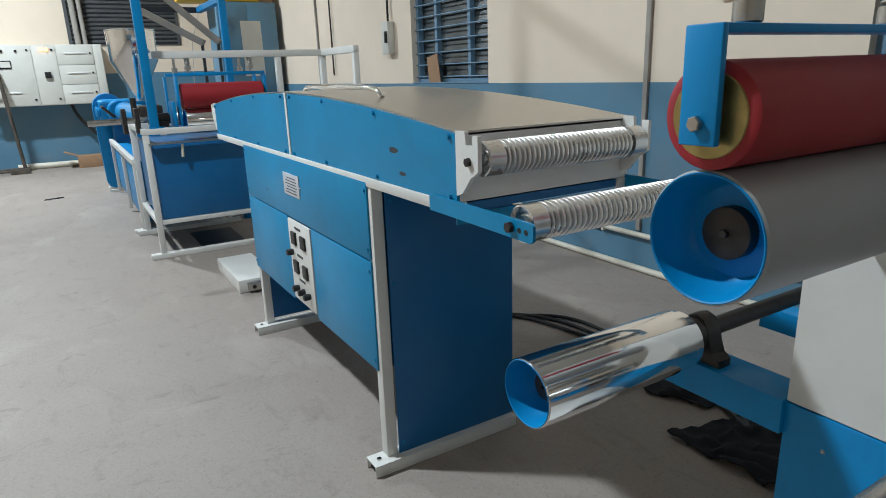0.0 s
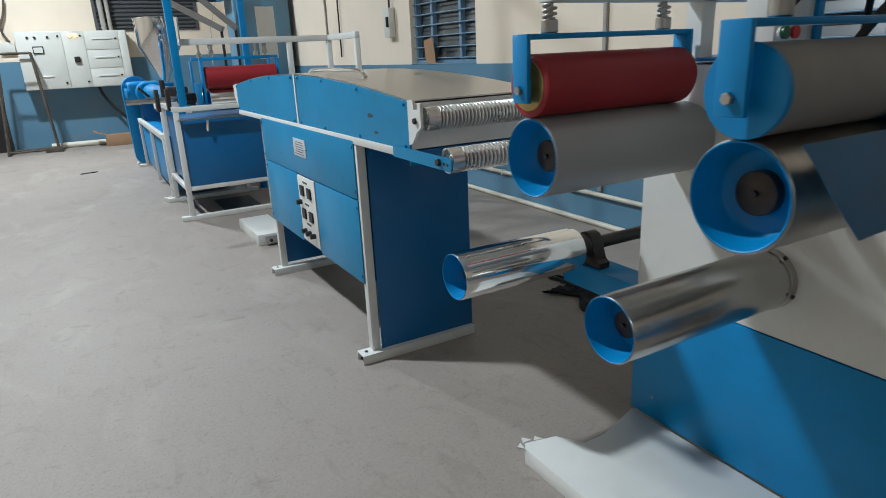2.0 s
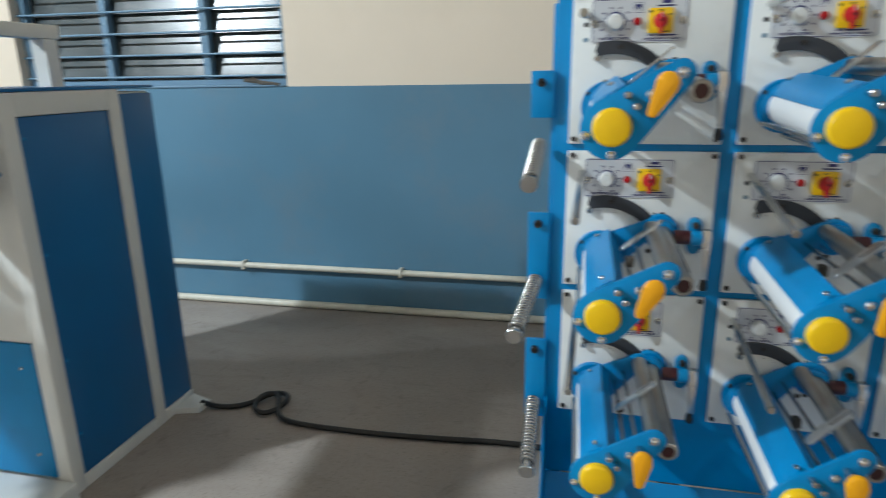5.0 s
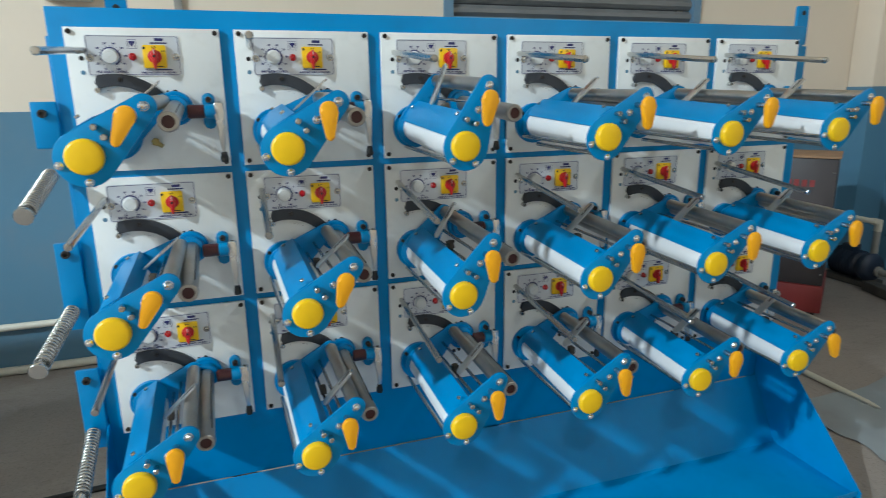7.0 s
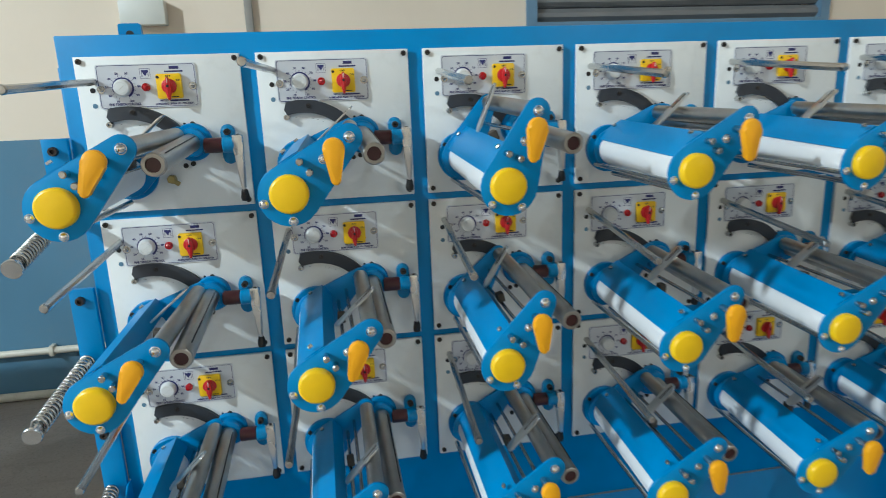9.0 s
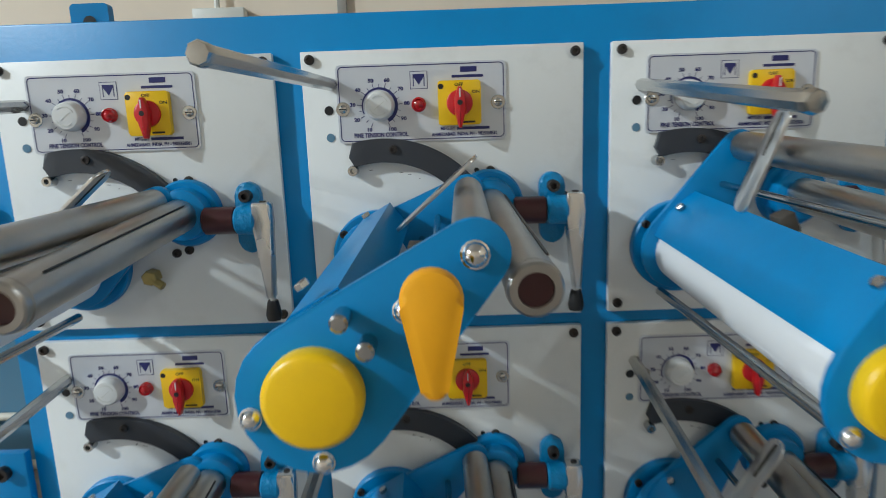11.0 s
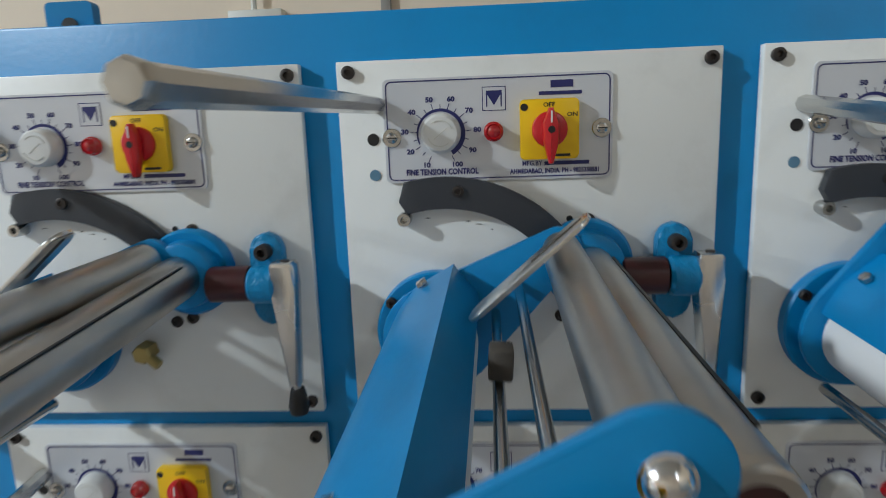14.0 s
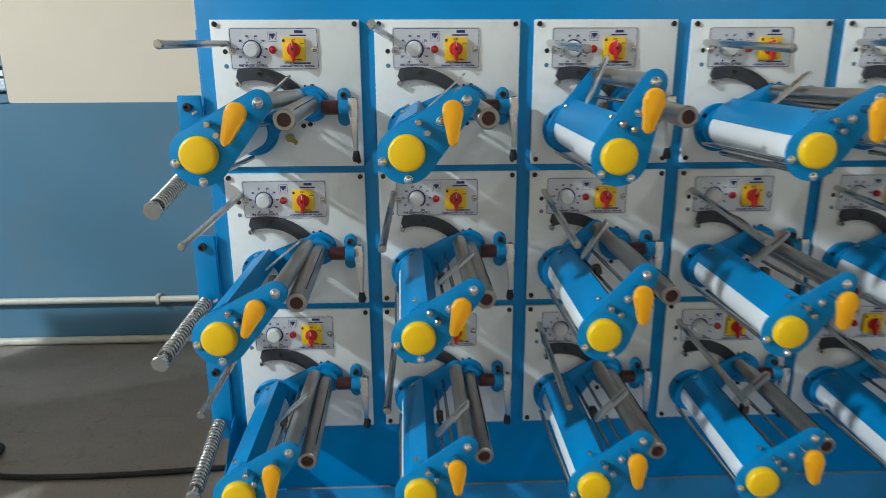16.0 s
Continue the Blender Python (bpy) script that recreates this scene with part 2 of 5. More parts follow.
def rod(p0, p1, r, seg=16, bm=None, chamfer=0.0, hollow=0.0):
    p0, p1 = Vector(p0), Vector(p1)
    n = (p1 - p0).length
    c = min(chamfer, r * 0.9, n / 2)
    prof = [(0, 0), (0, r - c)] + ([(c, r)] if c else []) + ([(n - c, r)] if c else []) + [(n, r - c)]
    if hollow:
        prof += [(n, hollow), (n - 0.03, hollow), (n - 0.03, 0)]
    else:
        prof += [(n, 0)]
    return lathe(prof, p0, p1 - p0, seg, bm)


def prism(pts, plane, a, b, bm=None, bevel=0.0):
    """An outline of 2D points pushed from a to b along the axis missing from plane ('xz', 'yz', 'xy')."""
    own = bmesh.new()

    def at(p, w):
        return {"xz": (p[0], w, p[1]), "yz": (w, p[0], p[1]), "xy": (p[0], p[1], w)}[plane]
    lo = [own.verts.new(at(p, a)) for p in pts]
    hi = [own.verts.new(at(p, b)) for p in pts]
    n = len(pts)
    caps = [own.faces.new(lo), own.faces.new(hi[::-1])]
    for i in range(n):
        own.faces.new((lo[i], lo[(i + 1) % n], hi[(i + 1) % n], hi[i]))
    if bevel:
        bmesh.ops.bevel(own, geom=[e for f in caps for e in f.edges], offset=bevel, segments=2, affect="EDGES", profile=0.5)
    return merge(bm, own)


def strip(pts, plane, a, b, thick, bm=None):
    """A bent sheet: an open line of 2D points given thickness and pushed from a to b."""
    up, low = [], []
    for i, p in enumerate(pts):
        q0, q1 = pts[max(i - 1, 0)], pts[min(i + 1, len(pts) - 1)]
        d = Vector((q1[0] - q0[0], q1[1] - q0[1])).normalized()
        nrm = Vector((-d.y, d.x)) * thick / 2
        up.append((p[0] + nrm.x, p[1] + nrm.y))
        low.append((p[0] - nrm.x, p[1] - nrm.y))
    return prism(up + low[::-1], plane, a, b, bm)


def hull2(c0, r0, c1, r1, seg=14):
    """Outline round two circles."""
    d = math.atan2(c1[1] - c0[1], c1[0] - c0[0])
    n = math.hypot(c1[0] - c0[0], c1[1] - c0[1])
    k = math.acos((r0 - r1) / n)
    pts = []
    for i in range(seg + 1):
        a = d + k + (2 * math.pi - 2 * k) * i / seg
        pts.append((c0[0] + r0 * math.cos(a), c0[1] + r0 * math.sin(a)))
    for i in range(seg + 1):
        a = d - k + 2 * k * i / seg
        pts.append((c1[0] + r1 * math.cos(a), c1[1] + r1 * math.sin(a)))
    return pts


def rounded(x0, z0, x1, z1, r, seg=5):
    pts = []
    for cx, cz, a0 in ((x1 - r, z1 - r, 0), (x0 + r, z1 - r, 90), (x0 + r, z0 + r, 180), (x1 - r, z0 + r, 270)):
        for i in range(seg + 1):
            a = radians(a0 + 90 * i / seg)
            pts.append((cx + r * math.cos(a), cz + r * math.sin(a)))
    return pts


def sweep(pts, r, name, mat, parent=None, label="", cyclic=False, res=3):
    """A round cable or pipe along a smooth line."""
    cu = bpy.data.curves.new(name, "CURVE")
    cu.dimensions, cu.bevel_depth, cu.bevel_resolution, cu.resolution_u, cu.use_fill_caps = "3D", r, res, 8, True
    sp = cu.splines.new("NURBS")
    sp.points.add(len(pts) - 1)
    for p, q in zip(sp.points, pts):
        p.co = (*q, 1)
    sp.order_u, sp.use_endpoint_u = min(4, len(pts)), True
    tmp = new(name, cu)
    bpy.context.view_layer.update()
    me = bpy.data.meshes.new_from_object(tmp.evaluated_get(bpy.context.evaluated_depsgraph_get()))
    bpy.data.objects.remove(tmp)
    for f in me.polygons:
        f.use_smooth = True
    me.materials.clear()
    me.materials.append(mat)
    ob = new(name, me)
    if parent:
        ob.parent = parent
    if label:
        ob["label"] = label
    return ob


def letters(text, size, m, mat, parent, name="lettering", bold=0.0, wide=1.0):
    """Raised flat lettering; it lies in m's x-y plane, centred."""
    cu = bpy.data.curves.new(name, "FONT")
    cu.body, cu.size, cu.align_x, cu.align_y, cu.offset = text, size, "CENTER", "CENTER", bold
    cu.resolution_u = 2
    tmp = new(name, cu)
    bpy.context.view_layer.update()
    me = bpy.data.meshes.new_from_object(tmp.evaluated_get(bpy.context.evaluated_depsgraph_get()))
    bpy.data.objects.remove(tmp)
    me.transform(m @ Matrix.Diagonal((wide, 1, 1, 1)))
    me.materials.clear()
    me.materials.append(mat)
    ob = new(name, me)
    ob.parent = parent
    return ob


def hexbolt(p, axis, r, h, bm=None, seg=6):
    return rod(p, Vector(p) + Vector(axis).normalized() * h, r, seg, bm, chamfer=r * 0.15)


def socket(p, axis, r, h, bm=None):
    """A socket-head screw with its hole."""
    return lathe([(0, 0), (0, r), (h * 0.9, r), (h, r * 0.9), (h, r * 0.5), (h * 0.4, r * 0.45), (h * 0.4, 0)], p, axis, 16, bm)


def dome(p, axis, r, bm=None):
    return lathe([(0, 0), (0, r * 1.15), (r * 0.2, r * 1.15), (r * 0.25, r), (r * 0.6, r * 0.85), (r * 0.9, r * 0.5), (r, 0)], p, axis, 14, bm)


def seat(root, p):
    """Sets a thing's origin at its base; its parts stay where they were built."""
    root.matrix_basis = Matrix.Translation(p)
    for c in root.children:
        c.matrix_parent_inverse = Matrix.Translation(-Vector(p))


def built(name, bm, mat, label, category, group="", kind=""):
    """A thing that is one mesh."""
    return tagged(part(name, bm, mat), label, category, group, kind)


# ---- the hall ----
EAST, NORTH, SOUTH, WEST, HIGH, SILL, SILL_N = 3.65, 14.3, -7.45, -6.0, 6.2, 1.428, 1.375
GROUND = -0.018  # level of the floor


def wall_along_y(name, x0, x1, y0, y1, openings, mat, label):
    bm = bmesh.new()
    edge = y0
    for a, b, z0, z1 in sorted(openings):
        box(x0, edge, GROUND, x1, a, HIGH, bm=bm)
        box(x0, a, GROUND, x1, b, z0, bm=bm)
        box(x0, a, z1, x1, b, HIGH, bm=bm)
        edge = b
    box(x0, edge, GROUND, x1, y1, HIGH, bm=bm)
    return built(name, bm, mat, label, "wall", kind="structure")


WIN_A, WIN_B, WIN_C = (5.12, 6.63, SILL_N, 2.75), (-0.2, 1.75, SILL, 2.75), (-5.62, -3.68, 1.93, 2.9)
built("floor", box(WEST - 0.2, SOUTH - 0.2, -0.25, EAST + 0.25, NORTH + 0.2, GROUND), FLOOR, "grey-brown trowelled cement floor with dusty stains", "floor", kind="structure")
wall_along_y("wall_east", EAST, EAST + 0.23, SOUTH, NORTH + 0.2, [WIN_A, WIN_B, WIN_C], CREAM, "cream painted plaster wall with windows")
built("wall_west", box(WEST - 0.2, SOUTH, GROUND, WEST, NORTH, HIGH), CREAM, "cream painted plaster wall", "wall", kind="structure")
built("wall_south", box(WEST, SOUTH - 0.2, GROUND, EAST + 0.23, SOUTH - 0.001, HIGH), CREAM, "cream painted plaster wall", "wall", kind="structure")
NWIN = (0.45, 2.45, 2.2, 3.4)
bmn = bmesh.new()
box(WEST, NORTH, GROUND, NWIN[0], NORTH + 0.2, HIGH, bm=bmn)
box(NWIN[0], NORTH, GROUND, NWIN[1], NORTH + 0.2, NWIN[2], bm=bmn)
box(NWIN[0], NORTH, NWIN[3], NWIN[1], NORTH + 0.2, HIGH, bm=bmn)
box(NWIN[1], NORTH, GROUND, EAST - 0.001, NORTH + 0.2, HIGH, bm=bmn)
built("wall_north", bmn, CREAM, "cream painted plaster end wall", "wall", kind="structure")
built("ceiling", box(WEST, SOUTH, HIGH, EAST + 0.23, NORTH, HIGH + 0.1), CEIL, "plain grey ceiling, out of view", "ceiling", kind="structure")
# blue dado, a thin coat of paint with its own edge
DTOP = SILL
built("dado_east", merge(box(EAST - 0.004, SOUTH + 0.004, GROUND, EAST - 0.0005, 1.86, DTOP), box(EAST - 0.004, 1.861, GROUND, EAST - 0.0005, NORTH - 0.004, SILL_N)), DADO, "blue gloss-painted lower wall", "wall", kind="structure")
built("dado_north", box(WEST, NORTH - 0.004, GROUND, EAST - 0.005, NORTH - 0.0005, 1.68), DADO, "blue gloss-painted lower wall", "wall", kind="structure")
built("dado_south", box(WEST, SOUTH, GROUND, EAST - 0.005, SOUTH + 0.0035, 1.50), DADO, "blue gloss-painted lower wall", "wall", kind="structure")
built("pillar", box(3.43, SOUTH + 0.005, GROUND, EAST - 0.006, SOUTH + 0.3, HIGH, 0.004), CREAM, "cream plastered corner pillar", "pillar", kind="structure")
built("dado_pillar", box(3.425, SOUTH + 0.006, GROUND, EAST - 0.007, SOUTH + 0.305, 1.5), DADO, "blue painted foot of the pillar", "pillar", kind="structure")


def louvre_window(name, y0, y1, z0, z1, label, blades, split):
    """Blue steel frame with glass louvre blades and guard bars, set in the wall."""
    w = thing(name, label, "window", kind="structure")
    x = EAST + 0.1
    part("window_sill", box(EAST - 0.012, y0, z0 - 0.0, EAST + 0.09, y1, z0 + 0.012, 0.003), WINBLUE, w)
    bm = box(x - 0.03, y0, z0 + 0.012, x + 0.03, y0 + 0.05, z1)
    box(x - 0.03, y1 - 0.05, z0 + 0.012, x + 0.03, y1, z1, bm=bm)
    box(x - 0.03, y0 + 0.05, z0 + 0.012, x + 0.03, y1 - 0.05, z0 + 0.05, bm=bm)
    box(x - 0.03, y0 + 0.05, z1 - 0.04, x + 0.03, y1 - 0.05, z1, bm=bm)
    for s in split:
        box(x - 0.028, s - 0.025, z0 + 0.05, x + 0.028, s + 0.025, z1 - 0.04, bm=bm)
    part("window_frame", bm, WINBLUE, w)
    n = blades
    step = (z1 - z0 - 0.1) / n
    blade = box(-0.006, y0 + 0.05, -step * 0.56, 0.006, y1 - 0.05, step * 0.56)
    first = part("pane", blade, GLASSM, w)
    for i in range(n):
        ob = first if i == 0 else new("pane", first.data)
        ob.parent = w
        ob.matrix_basis = pose(x + 0.045, 0, z0 + 0.07 + step * (i + 0.5), 0, 14, 0)
    bar = None
    for i in range(n):
        bar = rod((x - 0.05, y0, z0 + 0.07 + step * i), (x - 0.05, y1, z0 + 0.07 + step * i), 0.007, 8, bar)
    part("guard_bars", bar, WINBLUE, w)
    part("backing", box(x + 0.09, y0, z0, x + 0.11, y1, z1), GLASSM, w)
    return w


louvre_window("window_1", *WIN_A, "blue steel louvre window with horizontal guard bars", 10, (5.55, 6.2))
louvre_window("window_2", *WIN_B, "blue steel louvre window with dusty glass and guard bars", 9, (0.38, 1.1))


def shutter(name, axis, a, b, z0, z1, at, label, frame_mat=WINBLUE, slat_mat=SHUTTER):
    w = thing(name, label, "window", kind="structure")

    def bx(p0, q0, z0_, p1, q1, z1_, bm=None):
        return box(q0, p0, z0_, q1, p1, z1_, bm=bm) if axis == "y" else box(p0, q0, z0_, p1, q1, z1_, bm=bm)
    bm = bx(a, at - 0.02, z0, a + 0.06, at + 0.1, z1)
    bx(b - 0.06, at - 0.02, z0, b, at + 0.1, z1, bm)
    bx(a + 0.06, at - 0.02, z0, b - 0.06, at + 0.1, z0 + 0.03, bm)
    bx(a + 0.06, at - 0.02, z1 - 0.05, b - 0.06, at + 0.1, z1, bm)
    part("window_frame", bm, frame_mat, w)
    n = int((z1 - z0 - 0.08) / 0.075)
    st = (z1 - z0 - 0.08) / n
    for i in range(n):
        z = z0 + 0.03 + st * i
        q = [(at + 0.03, z + 0.004), (at + 0.005, z + st * 0.35), (at + 0.005, z + st * 0.65), (at + 0.03, z + st - 0.004), (at + 0.06, z + st - 0.004), (at + 0.06, z + 0.004)]
        if axis == "y":
            part("slat", prism([(p[0], p[1]) for p in q], "xz", a + 0.06, b - 0.06), slat_mat, w)
        else:
            part("slat", prism([(p[0], p[1]) for p in q], "yz", a + 0.06, b - 0.06), slat_mat, w)
    return w


shutter("window_3", "y", *WIN_C, EAST, "grey steel slatted shutter in a blue frame")
shutter("window_4", "x", *NWIN, NORTH, "dark grey steel slatted window high in the end wall", DARKSLAT, DARKSLAT)

# conduits along the foot of the east wall
pipe = thing("wall_pipe", "cream PVC pipe clipped along the blue wall", "pipe")
part("pipe", rod((EAST - 0.035, -6.9, 0.262), (EAST - 0.035, 9.5, 0.275), 0.02, 12), PVC, pipe)
for cy in (-5.4, -4.2, -3.1, -1.9, -0.9, 0.2, 1.3, 2.4, 3.5, 4.6, 5.8):
    part("clip", box(EAST - 0.06, cy - 0.012, 0.24, EAST - 0.004, cy + 0.012, 0.297, 0.004), PVC, pipe)
built("floor_pipe", rod((EAST - 0.03, -6.9, 0.026), (EAST - 0.03, 9.5, 0.026), 0.024, 12), PVC, "cream pipe lying along the wall foot", "pipe")
for cy, nm in ((3.17, "conduit"), (9.6, "conduit"), (-2.15, "conduit")):
    built(nm, box(EAST - 0.03, cy - 0.02, 0.3 if cy > 0 else 1.5, EAST - 0.0045, cy + 0.02, HIGH, 0.004), SILVERTAPE, "dusty vertical wall conduit", "conduit", group="wall conduits")

# ---- drying oven ----
oven = thing("drying_oven", "blue and white steel oven with a curved hood on white legs", "machine")
OX0, OX1 = 0.94, 1.55
HX1 = 1.59
hood_y0, hood_y1, hood_z = 1.43, 4.40, 1.15


def arc_z(y):
    k = (y - (hood_y0 + hood_y1) / 2) / ((hood_y1 - hood_y0) / 2)
    return 1.335 + 0.088 * (1 - k * k)


def hood_side(a, b):
    ys = [a + (b - a) * i / 16 for i in range(17)]
    return [(a, hood_z), (b, hood_z)] + [(y, arc_z(y)) for y in reversed(ys)]


YS = 2.86
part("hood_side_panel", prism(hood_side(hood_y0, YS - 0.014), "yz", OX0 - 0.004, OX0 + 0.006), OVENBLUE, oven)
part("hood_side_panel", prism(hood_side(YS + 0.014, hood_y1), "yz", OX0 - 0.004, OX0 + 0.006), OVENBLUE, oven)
part("hood_post", box(OX0 - 0.008, YS - 0.012, hood_z, OX0 + 0.02, YS + 0.012, arc_z(YS) + 0.006), WHITE, oven)
top = [(hood_y0 + (hood_y1 - hood_y0) * i / 30, arc_z(hood_y0 + (hood_y1 - hood_y0) * i / 30)) for i in range(31)]
part("hood_cover", strip([(y, z + 0.004) for y, z in top], "yz", OX0 + 0.004, HX1, 0.006), STAINLESS, oven, "polished stainless steel curved lid")
sweep([(OX0 + 0.16, 2.20, arc_z(2.20) + 0.008), (OX0 + 0.155, 2.22, 1.436), (OX0 + 0.15, 2.27, 1.446), (OX0 + 0.15, 2.4, 1.448), (OX0 + 0.15, 2.8, 1.448), (OX0 + 0.15, 2.98, 1.447), (OX0 + 0.155, 3.03, 1.442), (OX0 + 0.16, 3.06, arc_z(3.06) + 0.006)], 0.011, "hood_handle", CHROME, oven, "bent chrome bar handle")
part("hood_back_panel", prism(hood_side(hood_y0, hood_y1), "yz", HX1 - 0.006, HX1), WHITE, oven)
part("hood_end_panel", box(OX0 + 0.006, hood_y0 + 0.002, hood_z, HX1 - 0.006, hood_y0 + 0.012, 1.33), WHITE, oven)
part("hood_end_panel", box(OX0 + 0.006, hood_y1 - 0.012, hood_z, HX1 - 0.006, hood_y1 - 0.002, 1.33), WHITE, oven)
bm = box(OX0 - 0.01, hood_y0, hood_z - 0.035, OX0 + 0.03, hood_y1, hood_z - 0.001, 0.003)
box(HX1 - 0.04, hood_y0, hood_z - 0.035, HX1, hood_y1, hood_z - 0.001, 0.003, bm=bm)
part("hood_rail", bm, WHITE, oven)
part("oven_floor", box(OX0 + 0.03, hood_y0 + 0.01, hood_z - 0.03, HX1 - 0.04, hood_y1 - 0.01, hood_z - 0.006), NAVY, oven)
BY0, BY1 = 2.0, 3.72
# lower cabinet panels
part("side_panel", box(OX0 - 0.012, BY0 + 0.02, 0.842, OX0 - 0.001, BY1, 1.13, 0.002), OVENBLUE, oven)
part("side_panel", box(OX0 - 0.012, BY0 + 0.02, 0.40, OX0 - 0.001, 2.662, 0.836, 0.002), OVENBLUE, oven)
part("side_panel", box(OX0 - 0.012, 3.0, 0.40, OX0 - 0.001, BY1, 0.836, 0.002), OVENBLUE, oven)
part("body", box(OX0, BY0 + 0.03, 0.40, OX1, BY1 - 0.005, hood_z - 0.036), NAVY, oven)
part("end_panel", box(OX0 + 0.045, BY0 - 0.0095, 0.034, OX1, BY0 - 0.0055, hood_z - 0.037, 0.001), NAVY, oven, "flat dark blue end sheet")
for ly in (BY0, BY1 - 0.05):
    for lx in (OX0 - 0.005, OX1 - 0.045):
        part("leg", box(lx, ly - 0.005, GROUND + 0.05, lx + 0.045, ly + 0.045, hood_z - 0.036, 0.003), WHITE, oven)
    foot = box(OX0 - 0.075, ly - 0.04, GROUND + 0.044, OX1 - 0.005, ly + 0.048, GROUND + 0.05, 0.0015)
    for fy in (ly - 0.04, ly + 0.042):
        box(OX0 - 0.075, fy, GROUND, OX1 - 0.005, fy + 0.006, GROUND + 0.0438, 0.0015, bm=foot)
    part("foot_rail", foot, WHITE, oven, "white steel channel, open below")
    part("foot_bolt", hexbolt((OX0 - 0.04, ly + 0.004, GROUND + 0.05), (0, 0, 1), 0.010, 0.006), ZINC, oven)
    part("rubber_pad", box(OX0 - 0.06, ly - 0.03, GROUND, OX0 + 0.02, ly + 0.04, GROUND + 0.012), BLACK, oven)
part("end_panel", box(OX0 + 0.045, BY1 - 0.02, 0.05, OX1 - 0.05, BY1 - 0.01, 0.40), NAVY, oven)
# control panel of the oven
cpl = part("control_panel", box(OX0 - 0.016, 2.672, 0.42, OX0 - 0.004, 2.985, 0.832, 0.003), WHITE, oven, "light grey control panel with gauges and knobs")
for cy, cz in ((2.90, 0.745), (2.77, 0.745), (2.90, 0.60), (2.77, 0.60)):
    part("gauge", box(OX0 - 0.026, cy - 0.032, cz - 0.032, OX0 - 0.016, cy + 0.032, cz + 0.032, 0.003), BLACK, cpl)
for cy, cz in ((2.90, 0.49), (2.82, 0.49), (2.74, 0.49), (2.94, 0.668)):
    part("knob", rod((OX0 - 0.016, cy, cz), (OX0 - 0.05, cy, cz), 0.016, 14, chamfer=0.003), BLACK, cpl)
for cz in (0.80, 0.665, 0.54):
    part("caption_bar", box(OX0 - 0.0175, 2.80, cz - 0.006, OX0 - 0.016, 2.88, cz + 0.006), DARKGREY, cpl)
name_plate = part("name_plate", box(OX0 - 0.016, 2.76, 0.955, OX0 - 0.012, 2.985, 1.06, 0.001), LABEL, oven, "small printed metal plate")
for i in range(6):
    part("caption_bar", box(OX0 - 0.0172, 2.79 + 0.01 * (i % 2), 0.968 + i * 0.014, OX0 - 0.0161, 2.955 - 0.012 * (i % 3), 0.972 + i * 0.014), DARKGREY, name_plate)
for py in (2.752, 2.993):
    part("screw", dome((OX0 - 0.012, py, 1.005), (-1, 0, 0), 0.007), ZINC, oven)
for py in [1.46, 1.93, 2.40, 2.80, 2.93, 3.4, 3.9, 4.37]:
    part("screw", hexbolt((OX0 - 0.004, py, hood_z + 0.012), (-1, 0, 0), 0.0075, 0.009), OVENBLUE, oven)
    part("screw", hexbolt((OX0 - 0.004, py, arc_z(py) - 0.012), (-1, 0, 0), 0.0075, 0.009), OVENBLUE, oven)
for pz in (0.44, 0.80, 0.88, 1.1):
    for py in (BY0 + 0.035, BY1 - 0.02):
        part("screw", hexbolt((OX0 - 0.012, py, pz), (-1, 0, 0), 0.007, 0.006), OVENBLUE, oven)
for pz in (0.08, 0.42, 0.75, 1.06):
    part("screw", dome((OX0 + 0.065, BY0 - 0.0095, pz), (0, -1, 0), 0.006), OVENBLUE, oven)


for cy, cz, cr in ((1.80, 1.262, 0.022), (1.745, 1.193, 0.016), (3.3, 0.93, 0.008)):
    chip = [(cy + cr * (1.6 if i % 3 else 1.2) * math.cos(i * 0.7), cz + cr * 0.45 * math.sin(i * 0.7)) for i in range(9)]
    part("paint_chip", prism(chip, "yz", OX0 - (0.0046 if cz > 1.15 else 0.0126), OX0 - 0.003), DARKGREY, oven)


def grooved_roller(parent, x0, x1, y, z, r):
    prof = [(0, 0), (0, r * 0.42), (0.012, r * 0.45), (0.012, r * 0.86), (0.0, r * 0.9), (0.002, r), (0.052, r), (0.053, r * 0.6)]
    s = 0.058
    n = 28
    for i in range(n):
        prof += [(s, r * 0.60), (s + 0.0015, r * 0.96), (s + 0.003, r), (s + 0.0075, r), (s + 0.009, r * 0.96), (s + 0.0105, r * 0.60)]
        s += (x1 - x0 - 0.116) / n
    L = x1 - x0
    prof += [(L - 0.053, r * 0.6), (L - 0.052, r), (L, r), (L, 0)]
    return part("grooved_roller", lathe(prof, (x0, y, z), (1, 0, 0), 32), ALU, parent, "ribbed aluminium guide roller")


grooved_roller(oven, 0.972, 1.552, 1.365, 1.272, 0.047)
for bx_ in (OX0 - 0.004, 1.556):
    part("roller_bracket", prism([(1.43, 1.17), (1.43, 1.345), (1.385, 1.345), (1.38, 1.31), (1.35, 1.31), (1.35, 1.335), (1.325, 1.335), (1.325, 1.245), (1.36, 1.225), (1.40, 1.18)], "yz", bx_, bx_ + 0.012), WHITE, oven)
for bx_ in (OX0 - 0.004, 1.556):
    part("roller_bracket", prism([(4.40, 1.17), (4.40, 1.345), (4.445, 1.345), (4.45, 1.31), (4.48, 1.31), (4.48, 1.335), (4.505, 1.335), (4.505, 1.245), (4.47, 1.225), (4.43, 1.18)], "yz", bx_, bx_ + 0.012), WHITE, oven)
part("bolt", hexbolt((OX0 - 0.004, 1.365, 1.268), (-1, 0, 0), 0.012, 0.012), IRON, oven)
